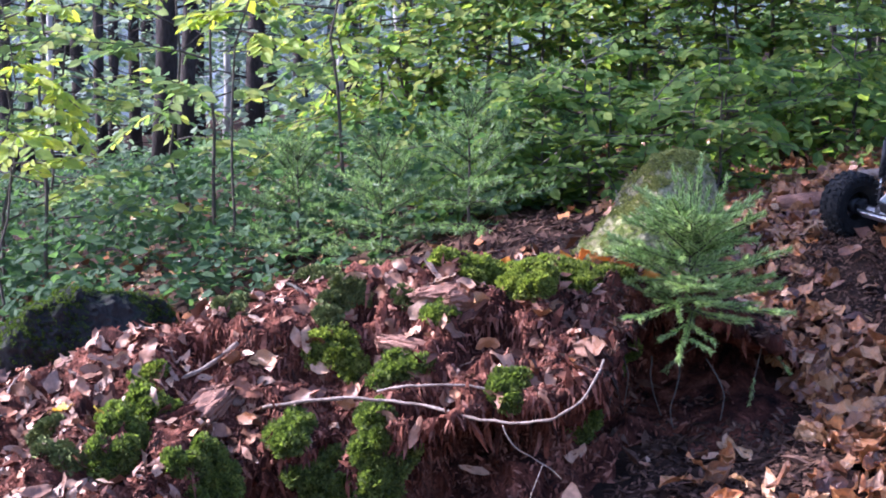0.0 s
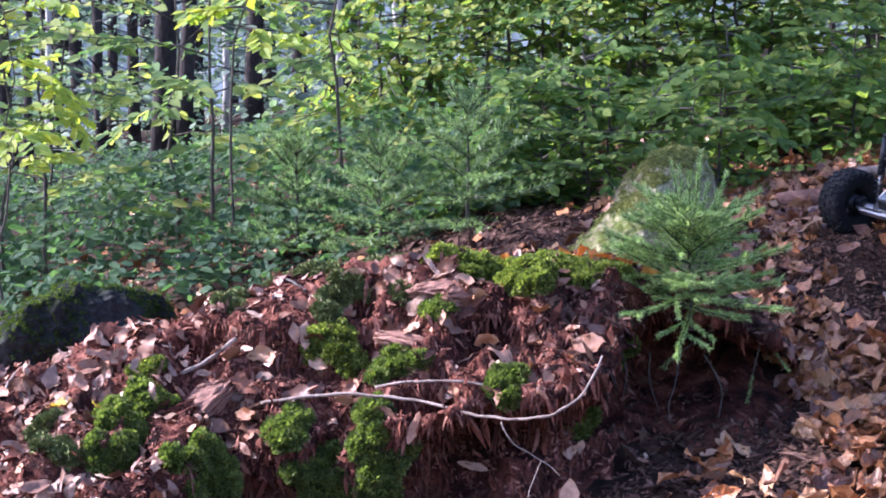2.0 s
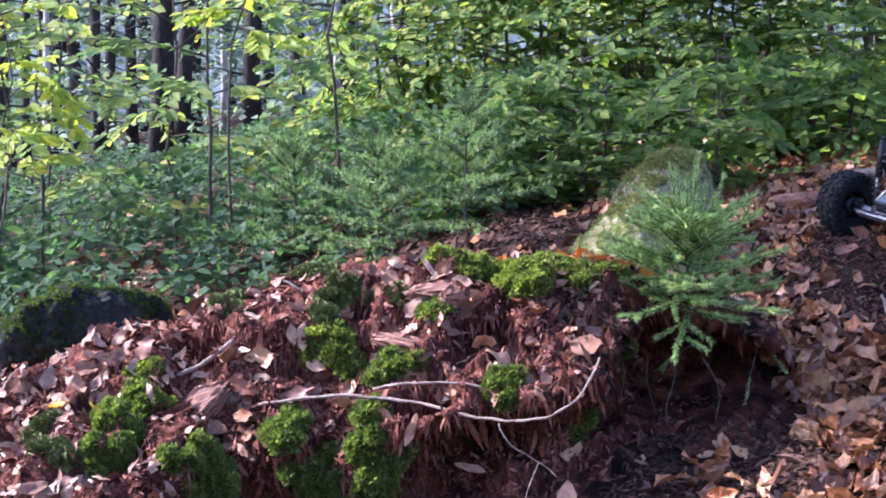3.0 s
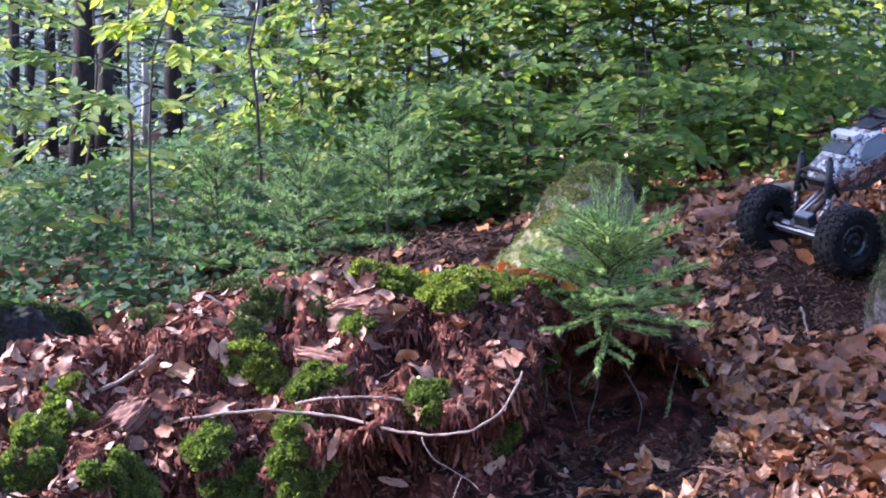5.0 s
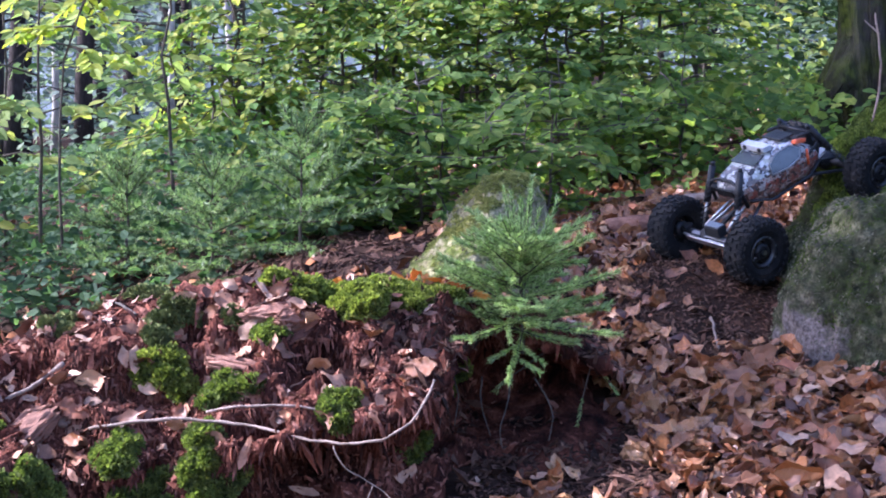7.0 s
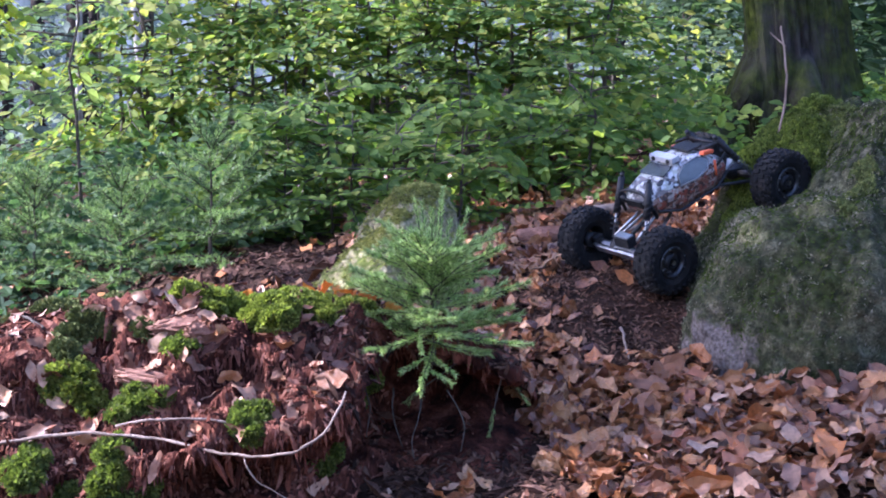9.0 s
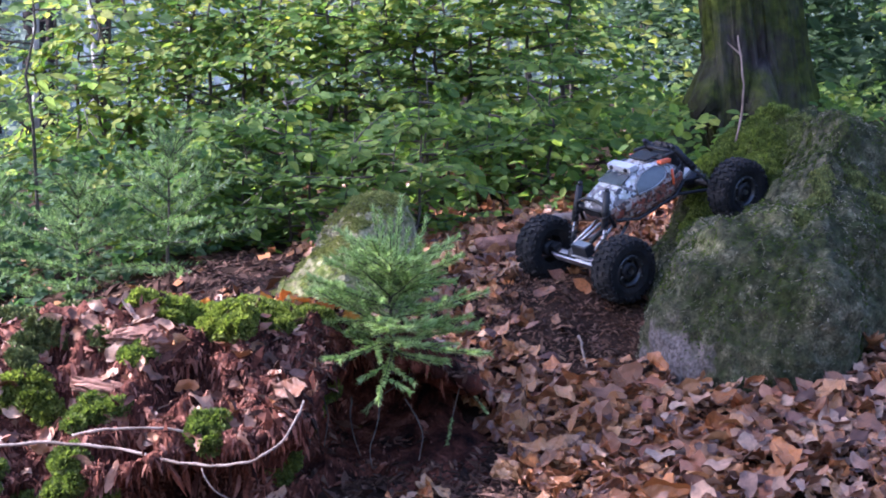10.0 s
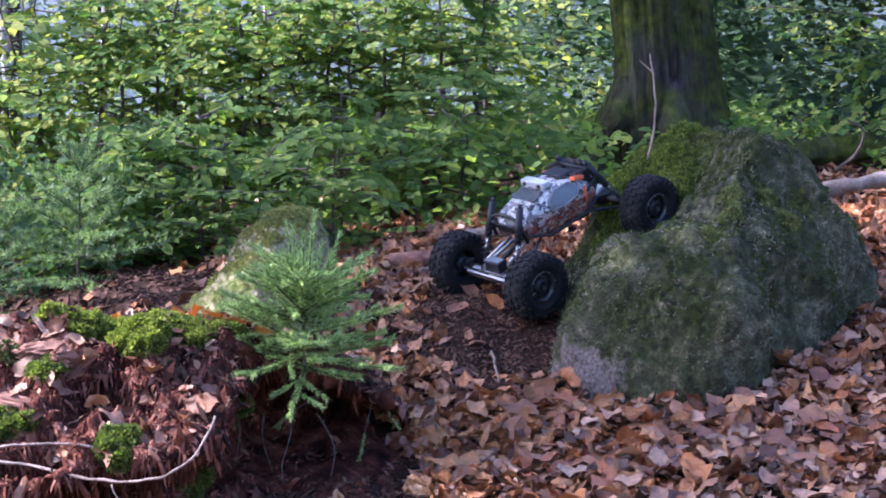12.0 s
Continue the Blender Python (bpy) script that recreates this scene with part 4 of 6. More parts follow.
near_leaves = scatter(900, 0.4, 1.8, 2.45, 3.3, 0.068, east_keep, 3, 0.5, 0.016)[:300]
leaf_meshes = [mesh_of("leaf", v, f, LITTER_ONE, False) for v, f in LEAVES]
for p, a, nn, s, kind in near_leaves:
    ob = new("leaf", leaf_meshes[kind])
    ob.parent = ground
    zx, xx = Vector(nn), Vector(unit(a))
    ob.matrix_basis = Matrix.Translation(p) @ Matrix((xx, zx.cross(xx), zx)).transposed().to_4x4() @ Matrix.Scale(s, 4)
litter_object("leaf_litter", scatter(5300, 0.4, 2.9, 2.3, 4.9, 0.058, east_keep, 4, 0.45, 0.008) + scatter(2000, 1.0, 3.6, 3.2, 6.5, 0.052, east_keep, 14, 0.33) + scatter(2000, 0.35, 1.0, 2.4, 3.4, 0.058, east_keep, 15, 0.45, 0.008), "deep layer of curled brown beech leaves on the forest floor", smooth=False)
litter_object("pale_litter", scatter(1500, 1.0, 2.7, 2.2, 3.9, 0.056, east_keep, 28, 0.2, 0.012) + scatter(900, 0.75, 1.7, 2.25, 3.2, 0.058, east_keep, 38, 0.25, 0.016), "flat pale pinkish-brown leaves beside the boulder", PALE_LITTER, FLAT_LEAVES)
litter_object("leaf_scraps", scatter(4200, 0.4, 2.6, 2.35, 4.6, 0.034, east_keep, 27, 0.5, 0.010), "torn brown leaf scraps between whole leaves", None, (SCRAPS * 2)[:28])
litter_object("mound_litter", [p for p in scatter(3300, -1.7, 0.85, 1.7, 3.5, 0.046, mound_keep, 5, 0.16, 0.004) if math.hypot(p[0][0] - 0.005, p[0][1] - 2.63) > 0.035], "dry pinkish-brown leaves strewn over the rotten mound", PALE_LITTER, FLAT_LEAVES)
litter_object("torn_leaves", scatter(6500, -1.7, 0.87, 1.7, 3.5, 0.030, scrap_keep, 25, 0.22, 0.004), "torn scraps of pale old leaves on the mound", PALE_LITTER, (SCRAPS * 2)[:28])
litter_object("back_litter", scatter(3600, -2.4, 1.4, 3.4, 6.2, 0.050, lambda x, y: 0.25 if -0.3 < x < 0.5 and y > 3.95 else 0.7, 6), "fallen leaves between the mound and the thicket", None, FAR_LEAVES)
litter_object("outer_litter", [p for p in scatter(9000, -6.0, 8.0, -3.5, 8.5, 0.066, lambda x, y: 0.0 if (-1.3 < x < 2.5 and 2.4 < y < 5.4) else 0.9, 8)], "scattered brown leaves on the surrounding forest floor", None, FAR_LEAVES)

# ---- moss, wood and twigs on the mound ----
TUFT = np.array([(0, 0, 0), (0.9, 0.25, 0.5), (0.3, 0.1, 1.0), (-0.2, 0.9, 0.6), (-0.1, 0.3, 1.1), (-0.7, -0.5, 0.6), (-0.3, -0.1, 1.0), (0.3, -0.9, 0.5), (0.1, -0.3, 1.05)])
TUFT_F = np.array([(0, 1, 2), (0, 3, 4), (0, 5, 6), (0, 7, 8)])


def settle(x, y, rocks=False):
    """Top surface, stones too if asked."""
    best = drop(x, y)
    if rocks:
        for b in ROCK_BVH:
            p, n, _, _ = b.ray_cast(Vector((x, y, 3.0)), Vector((0, 0, -1)))
            if p and p.z > best[0].z:
                best = (p, n)
    return best


def moss_clump(x, y, rx, ry, seed, height=0.021, count=420, rocks=False, m=None, label="bright green moss cushion on rotten wood"):
    """A cushion of moss: a lumpy bed hugging the surface and hundreds of tiny tufts."""
    g = np.random.default_rng(seed)
    n = 15
    vs, fs = [], []
    P, N, S = [], [], []

    mid, _ = settle(x, y, rocks)

    def bed(u, v):
        d = math.hypot(u, v)
        edge = 0.95 + 0.3 * noise.noise(Vector((u * 1.5, v * 1.5, seed * 1.7))) + 0.35 * noise.noise(Vector((u * 4, v * 4, seed * 2.3)))
        dome = max(0.0, 1 - (d / edge) ** 2) ** 0.5
        px, py = x + u * rx, y + v * ry
        p, nn = settle(px, py, rocks)
        if rocks and (p - mid).length > 1.5 * max(rx, ry):
            near = [b.find_nearest(mid + Vector((u * rx, v * ry, 0.0))) for b in ROCK_BVH]
            p, nn = min(near, key=lambda q: q[3])[:2]
        elif (p - mid).length > 2.0 * max(rx, ry):
            p, nn = mid + Vector((u * rx, v * ry * 0.4, v * ry * 0.9)), Vector((0, -0.75, 0.66))
        lump = 0.65 + 0.5 * noise.noise(Vector((px * 70, py * 70, seed)))
        return p + (nn * 0.5 + Vector((0, 0, 0.5))) * (dome * lump * height * 1.6 - 0.004), nn, dome

    for i in range(n):
        for j in range(n):
            p, _, _ = bed(-1.15 + 2.3 * i / (n - 1), -1.15 + 2.3 * j / (n - 1))
            vs.append(tuple(p))
    for i in range(n - 1):
        for j in range(n - 1):
            fs.append((i * n + j, (i + 1) * n + j, (i + 1) * n + j + 1, i * n + j + 1))
    top = thing("moss_cushion", Matrix(), label, "moss", "moss cushions")
    part("bed", mesh_of("bed", vs, fs, MOSSBED, True), None, top)
    while len(P) < count:
        u, v = g.uniform(-1.1, 1.1, 2)
        p, nn, dome = bed(u, v)
        if dome < 0.55 * g.random() + 0.02:
            continue
        P.append(p)
        N.append(np.array(nn) * 0.6 + np.array([0, 0, 0.5]) + g.normal(0, 0.25, 3))
        S.append(0.0075 * g.uniform(0.5, 1.3))
    A = g.normal(0, 1, (count, 3))
    N = np.array(N)
    A -= N * ((A * N).sum(1) / (N * N).sum(1))[:, None]
    tagged(part("growth", mesh_of("growth", *many(TUFT, TUFT_F, np.array(P), A, N, np.array(S)), m or MOSS_LIT), None, top), kind="stuff")
    return top


def moss_dome(x, y, z, rx, ry, seed, m, label, tuft=0.0095):
    """A thick cushion of moss clinging to the mound: a lumpy dome half sunk in the wood, covered with tufts."""
    g = np.random.default_rng(seed)
    p, n, _, _ = BVH[1].find_nearest(Vector((x, y, z)))
    n = (n * 0.55 + Vector((0, -0.35, 0.55))).normalized()
    u = n.cross(Vector((0, 1, 0.2))).normalized()
    if u.x < 0:
        u = -u
    v = n.cross(u).normalized()
    na, nb = 12, 6
    bed = Heap()
    P, N = [], []
    lobes = int(g.integers(7, 11))
    for k in range(lobes):
        a0, far = 2.4 * k + g.uniform(0, 1), (0.0 if k == 0 else g.uniform(0.35, 1.15))
        size = g.uniform(0.28, 0.55) if k else 0.55
        c = p + u * (math.cos(a0) * far * rx) + v * (math.sin(a0) * far * ry)
        c, n2, _, _ = BVH[1].find_nearest(c)
        w = (n + n2 * 0.4).normalized()
        lx, ly, lz = 1.15 * rx * size, 1.15 * ry * size, (0.30 * min(rx, ry) + 0.005) * g.uniform(0.6, 1.2)

        def at(a, b):
            """Place and outward way on the lobe, a round it, b from the crown (0) to the rim (1)."""
            q = Vector((math.cos(a) * math.sin(b * 1.9), math.sin(a) * math.sin(b * 1.9), math.cos(b * 1.9)))
            lump = 1 + 0.35 * noise.noise(q * 1.6 + Vector((seed, k, 0))) + 0.35 * noise.noise(q * 4.5 + Vector((k, seed, 0)))
            return c + (u * (q.x * lx) + v * (q.y * ly) + w * (q.z * lz)) * lump, (u * (q.x / lx) + v * (q.y / ly) + w * (q.z / lz)).normalized()

        bed.add([tuple(at(2 * math.pi * i / na, (j + 0.01) / (nb - 1))[0]) for j in range(nb) for i in range(na)],
                [(j * na + i, j * na + (i + 1) % na, (j + 1) * na + (i + 1) % na, (j + 1) * na + i) for j in range(nb - 1) for i in range(na)])
        for _ in range(int(950 * lx * ly / 0.0012) + 45):
            q, o = at(g.uniform(0, 6.283), math.sqrt(g.random()))
            P.append(np.array(q) + np.array(o) * g.uniform(-0.004, 0.002))
            N.append(np.array(o) + g.normal(0, 0.35, 3) + np.array([0, 0, 0.2]))
    top = thing("moss_cushion", Matrix(), label, "moss", "moss cushions")
    tagged(part("bed", bed.mesh("bed", MOSSBED), None, top), kind="stuff")
    P, N = np.array(P), np.array(N)
    A = g.normal(0, 1, P.shape)
    A -= N * ((A * N).sum(1) / (N * N).sum(1))[:, None]
    tagged(part("growth", mesh_of("growth", *many(TUFT, TUFT_F, P, A, N, tuft * g.uniform(0.45, 1.15, len(P))), m), None, top), kind="stuff")
    return top


# along the sunlit lip and the upper face; sunlight is put into the moss colour
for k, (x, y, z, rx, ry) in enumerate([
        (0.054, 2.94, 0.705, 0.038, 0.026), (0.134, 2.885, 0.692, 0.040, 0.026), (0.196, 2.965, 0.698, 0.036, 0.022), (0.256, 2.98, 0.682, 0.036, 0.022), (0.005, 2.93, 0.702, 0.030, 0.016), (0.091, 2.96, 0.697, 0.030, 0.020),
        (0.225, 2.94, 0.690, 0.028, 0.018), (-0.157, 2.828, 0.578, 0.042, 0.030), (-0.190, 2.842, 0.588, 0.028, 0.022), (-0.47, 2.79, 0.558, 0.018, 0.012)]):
    moss_dome(x, y, z, rx, ry, 400 + k, MOSS_LIT, "green moss cushion on the rotten mound, sunlight put into its colour")
# lower down, about the slab and the hollow; a darker moss copy stands for shade
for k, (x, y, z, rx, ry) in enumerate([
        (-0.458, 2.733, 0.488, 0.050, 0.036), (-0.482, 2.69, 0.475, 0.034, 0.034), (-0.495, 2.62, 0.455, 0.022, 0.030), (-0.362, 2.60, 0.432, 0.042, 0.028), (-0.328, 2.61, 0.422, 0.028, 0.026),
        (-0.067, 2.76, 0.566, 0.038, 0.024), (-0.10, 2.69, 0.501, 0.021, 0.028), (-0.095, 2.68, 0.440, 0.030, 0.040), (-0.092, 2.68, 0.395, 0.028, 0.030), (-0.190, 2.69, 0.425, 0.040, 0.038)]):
    moss_dome(x, y, z, rx, ry, 430 + k, MOSS_F, "green moss cushion on the mound's front, shade put into its colour")
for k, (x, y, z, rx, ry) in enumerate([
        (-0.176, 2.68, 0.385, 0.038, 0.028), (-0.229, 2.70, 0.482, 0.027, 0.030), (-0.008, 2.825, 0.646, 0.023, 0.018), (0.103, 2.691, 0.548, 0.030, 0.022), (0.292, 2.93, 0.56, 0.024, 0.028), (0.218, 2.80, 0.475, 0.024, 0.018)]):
    moss_dome(x, y, z, rx, ry, 450 + k, MOSS_F, "green moss cushion on the mound's front, shade put into its colour")
for k, (x, y, z, rx, ry) in enumerate([
        (-0.148, 2.916, 0.675, 0.036, 0.020), (-0.065, 2.89, 0.665, 0.019, 0.016), (-0.188, 2.864, 0.637, 0.016, 0.014), (-0.345, 2.95, 0.625, 0.020, 0.026), (-0.24, 3.40, 0.64, 0.07, 0.04), (-0.13, 3.45, 0.65, 0.06, 0.035), (-0.56, 2.60, 0.45, 0.03, 0.02), (-0.62, 2.72, 0.48, 0.02, 0.016)]):
    moss_dome(x, y, z, rx, ry, 460 + k, MOSS_T, "thin olive moss on crumbling wood")


def debris(name, count, x0, x1, y0, y1, size, m, label, seed, keep=None, face=False, fibre=False):
    """Crumbs and splinters of wood lying about, each a small crooked wedge."""
    g = np.random.default_rng(seed)
    shard = np.array([(0, -0.12, 0), (0, 0.12, 0), (0.45, 0.16, 0.10), (0.45, -0.14, 0.14), (1, 0.03, 0.02), (0.4, 0.0, -0.1)])
    faces = np.array([(0, 1, 2), (0, 2, 3), (3, 2, 4), (1, 5, 2), (0, 3, 5), (2, 5, 4), (3, 4, 5), (0, 5, 1)])
    P, A, N, S = [], [], [], []
    while len(P) < count:
        x, y = g.uniform(x0, x1), g.uniform(y0, y1)
        if keep and g.random() > keep(x, y):
            continue
        if face:
            # crumbs clinging to the broken front and inside its hollows
            p, n, _, _ = BVH[1].ray_cast(Vector((x, 2.0, g.uniform(0.53, 0.68) if fibre else g.uniform(0.36, 0.66))), Vector((g.normal(0, 0.15), 1, g.normal(-0.05, 0.15))).normalized())
            if p is None or p.y > 3.2:
                continue
        else:
            p, n = drop(x, y)
        n = np.array(n) + g.normal(0, 0.2, 3)
        a = g.normal(0, 1, 3)
        P.append(np.array(p) + np.array([0, 0, 0.002]))
        A.append(np.array([g.normal(0, 0.25), g.normal(-0.25, 0.2), -1.0]) if fibre else a - n * (a @ n) / (n @ n) * g.uniform(0.5, 1.0))
        N.append(n)
        S.append(size * g.uniform(0.4, 1.0) ** 1.5 * (2.0 if g.random() < 0.06 else 1))
    if fibre:
        shard = shard * np.array([1.0, 0.55, 0.8])
    return tagged(new(name, mesh_of(name, *many(shard, faces, np.array(P), np.array(A), np.array(N), np.array(S)), m)), label, "debris", kind="stuff")


ROTBITS = mat("rotten_crumbs", [(0.022, 0.009, 0.007), (0.09, 0.030, 0.018), (0.19, 0.066, 0.038), (0.30, 0.135, 0.09), (0.05, 0.022, 0.016)], 20, 150, 0.9, 0.4, 0.4, rnd="island", spec=0.12)
SOILBITS = mat("soil_crumbs", [(0.028, 0.016, 0.011), (0.065, 0.034, 0.023), (0.11, 0.058, 0.038), (0.18, 0.10, 0.068)], 20, 150, 0.9, 0.4, 0.4, rnd="island", spec=0.12)
def on_mound(x, y):
    return 1.0 if mound_z(x, y) > slope_z(x, y) + 0.05 and not (x > 0.2 and y < 2.66) else 0.0


debris("fine_crumbs", 17000, -1.2, 0.46, 2.2, 3.2, 0.012, ROTBITS, "fine red-brown fibres of decayed wood", 63, on_mound)
debris("hollow_crumbs", 5000, -0.5, 0.25, 2.4, 3.1, 0.018, ROTBITS, "dark red splinters inside the hollows of the stump", 66, face=True)
debris("wood_fibres", 3600, -0.35, 0.30, 2.4, 3.1, 0.030, ROTBITS, "splintered red fibres hanging from the crumbling wood", 68, face=True, fibre=True)
debris("wood_crumbs", 2600, -1.1, 0.5, 2.3, 3.2, 0.024, ROTBITS, "red-brown crumbs and splinters of rotten wood", 61, on_mound)
debris("hollow_soil", 3200, 0.2, 0.58, 2.4, 3.15, 0.024, SOILBITS, "black-brown soil crumbs in the hollow below the seedling", 67)
debris("back_debris", 9000, -1.2, 0.6, 3.15, 4.6, 0.034, SOILBITS, "dark twig bits and crumbs behind the mound", 65)
debris("soil_crumbs", 10500, 0.15, 2.6, 2.3, 4.6, 0.028, SOILBITS, "dark crumbs and bark bits on bare soil", 62)


def bare_soil(x, y):
    return math.exp(-(((x - 0.9) / 0.4) ** 2) - ((y - 3.6) / 0.6) ** 2) + 0.15


NEEDLEBITS = mat("needle_litter", [(0.04, 0.019, 0.012), (0.085, 0.042, 0.025), (0.13, 0.068, 0.04), (0.19, 0.11, 0.07), (0.05, 0.03, 0.022)], 20, 150, 0.9, 0.3, 0.4, rnd="island", spec=0.12)
debris("needle_litter", 15000, 0.45, 1.6, 2.5, 4.6, 0.02, NEEDLEBITS, "fine brown needles and leaf crumbs on bare soil", 64, bare_soil)


def chunk(x, y, length, width, thick, turn, tilt, seed, m=None, label="orange-brown block of rotten wood lying on the mound", name="wood_block"):
    """A torn block of wood with splintered ends."""
    bm = bmesh.new()
    bmesh.ops.create_cube(bm, size=1)
    bmesh.ops.subdivide_edges(bm, edges=bm.edges[:], cuts=13, use_grid_fill=True)
    for v in bm.verts:
        q = Vector((v.co.x * 2 + seed, v.co.y * 6, v.co.z * 6))
        v.co.x *= 1 + 0.5 * noise.noise(Vector((seed, v.co.y * 9, v.co.z * 7)))
        v.co.y *= 1 - 1.7 * v.co.x * v.co.x
        v.co.z *= 1 - 1.4 * v.co.x * v.co.x - 0.8 * v.co.y * v.co.y
        v.co += Vector((0, 0.22 * noise.noise(q), 0.30 * noise.noise(q + Vector((5, 0, 0))) + 0.14 * noise.noise(Vector((v.co.x * 4, v.co.y * 22, seed)))))
        v.co = Vector((v.co.x * length, v.co.y * width, v.co.z * thick))
    for f in bm.faces:
        f.smooth = True
    me = bpy.data.meshes.new(name)
    bm.to_mesh(me)
    bm.free()
    me.materials.append(m or CHUNK)
    p, _ = drop(x, y)
    ob = new(name, me)
    ob.matrix_basis = pose(x, y, p.z + thick * 0.05, 25, tilt, turn)
    return tagged(ob, label, "wood piece", "wood blocks")


chunk(-0.057, 2.785, 0.085, 0.030, 0.022, -15, 8, 1.0)
chunk(-0.004, 2.865, 0.08, 0.035, 0.02, 10, -5, 2.0)
chunk(0.03, 2.84, 0.06, 0.03, 0.03, 40, 5, 3.0)
chunk(-0.375, 2.755, 0.095, 0.045, 0.03, 35, -30, 4.0, label="split brown slab of rotten wood beside moss")
chunk(-0.44, 2.71, 0.13, 0.05, 0.04, 30, -25, 5.0, ROT, "dark brown rotten slab below the moss")

def twig(points, r0, r1, m, label, name="twig", steps=6, proud=0.006, follow=True):
    """A thin bent stick along a smooth line through the points."""
    pts = [Vector(p) for p in points]
    line = []
    for i in range(len(pts) - 1):
        a, b, c, d = pts[max(i - 1, 0)], pts[i], pts[i + 1], pts[min(i + 2, len(pts) - 1)]
        for k in range(steps):
            t = k / steps
            line.append(0.5 * ((2 * b) + (c - a) * t + (2 * a - 5 * b + 4 * c - d) * t * t + (3 * b - a - 3 * c + d) * t ** 3))
    line.append(pts[-1])
    line = [p + Vector((noise.noise(p * 40), noise.noise(p * 40 + Vector((3, 0, 0))), noise.noise(p * 40 + Vector((0, 7, 0))))) * 0.0025 for p in line]
    n = len(line) - 1
    ob = new(name, mesh_of(name, *tube(line, [(r0 + (r1 - r0) * k / n) * (1 + 0.15 * math.sin(k * 1.7)) for k in range(n + 1)], 7), m, True))
    return tagged(ob, label, "twig", "loose twigs")


twig([(-0.281, 2.735, 0.513), (-0.196, 2.715, 0.529), (-0.123, 2.7, 0.533), (-0.028, 2.67, 0.527), (0.054, 2.62, 0.515), (0.118, 2.59, 0.516), (0.165, 2.574, 0.527), (0.209, 2.592, 0.553), (0.241, 2.64, 0.601)], 0.0029, 0.0018, PALETWIG, "long pale bent twig hanging across the mound")
twig([(-0.102, 2.712, 0.542), (-0.051, 2.7, 0.553), (0.027, 2.69, 0.555), (0.077, 2.69, 0.548)], 0.0025, 0.0018, PALETWIG, "short pale twig above a longer one")
twig([(0.089, 2.6, 0.51), (0.106, 2.595, 0.479), (0.149, 2.60, 0.452), (0.175, 2.585, 0.432)], 0.0012, 0.0007, PALETWIG, "thin forked rootlet hanging down")
twig([(0.149, 2.60, 0.452), (0.135, 2.585, 0.425), (0.128, 2.57, 0.40)], 0.0009, 0.0006, PALETWIG, "thin forked rootlet hanging down")
twig([(-0.36, 2.78, 0.52), (-0.365, 2.75, 0.48), (-0.40, 2.72, 0.44)], 0.002, 0.0015, TWIG, "thin brown twig against the slab")
twig([(-0.33, 2.83, 0.60), (-0.38, 2.80, 0.565), (-0.43, 2.79, 0.545)], 0.004, 0.003, PALETWIG, "short pale stick lying on leaves")
twig([(1.30, 3.80, 0.98), (1.312, 3.785, 1.08), (1.308, 3.78, 1.15), (1.296, 3.784, 1.235)], 0.0030, 0.0020, PALETWIG, "bare upright stick behind the boulder")
twig([(1.306, 3.78, 1.19), (1.29, 3.785, 1.205), (1.274, 3.79, 1.22)], 0.0020, 0.0012, PALETWIG, "short side shoot of a bare stick")
for k, (x, y) in enumerate([(-0.69, 2.88), (-0.56, 2.98), (0.05, 3.2), (-0.25, 3.0), (0.85, 3.35), (1.0, 3.9), (0.9, 3.2), (0.75, 4.3), (1.1, 2.7), (0.18, 3.3), (0.28, 3.36), (0.08, 3.42), (-0.05, 3.3), (-0.75, 2.78), (-0.66, 2.64), (0.22, 3.45)]):
    g0 = np.random.default_rng(80 + k)
    a = g0.uniform(0, 6.28)
    pts = []
    for q in (-1, -0.3, 0.4, 1):
        p, _ = drop(x + math.cos(a) * 0.06 * q, y + math.sin(a) * 0.06 * q)
        pts.append((p.x, p.y, p.z + 0.008 + g0.uniform(0, 0.006)))
    twig(pts, 0.003, 0.002, TWIG if k % 2 else PALETWIG, "short dry twig lying on the forest floor")


def single_leaf(x, y, size, m, seed, label, turn=None, stand=0.0):
    g0 = np.random.default_rng(seed)
    v, f = LEAVES[seed % len(LEAVES)]
    p, n = drop(x, y)
    ob = new("fallen_leaf", mesh_of("fallen_leaf", v, f, m, True))
    ob.matrix_basis = pose(x, y, p.z + 0.008 + stand * size * 0.4, 20 + 70 * stand, g0.uniform(-15, 15), g0.uniform(0, 360) if turn is None else turn) @ Matrix.Scale(size, 4)
    return tagged(ob, label, "leaf", "coloured fallen leaves")


for k, (x, y, s) in enumerate([(0.20, 3.03, 0.055), (0.225, 3.04, 0.06), (0.25, 3.02, 0.055), (0.275, 3.05, 0.06), (0.30, 3.03, 0.055), (0.215, 3.07, 0.055), (0.10, 3.00, 0.035), (0.245, 3.06, 0.06), (0.265, 3.03, 0.05), (0.32, 3.05, 0.055), (0.34, 3.02, 0.05), (0.33, 3.06, 0.055), (0.36, 3.04, 0.05)]):
    single_leaf(x + 0.01, y - 0.02, s * 0.85, ORANGE, 500 + k, "bright orange fallen leaf lit by sun", None, 0.6)
for k, (x, y, s) in enumerate([(0.34, 3.08, 0.045), (0.05, 2.98, 0.03), (1.75, 3.2, 0.05), (-0.60, 2.76, 0.045), (-0.52, 2.70, 0.04), (0.15, 3.05, 0.03)]):
    single_leaf(x, y, s, YELLOW, 520 + k, "yellow fallen leaf among brown ones", None)

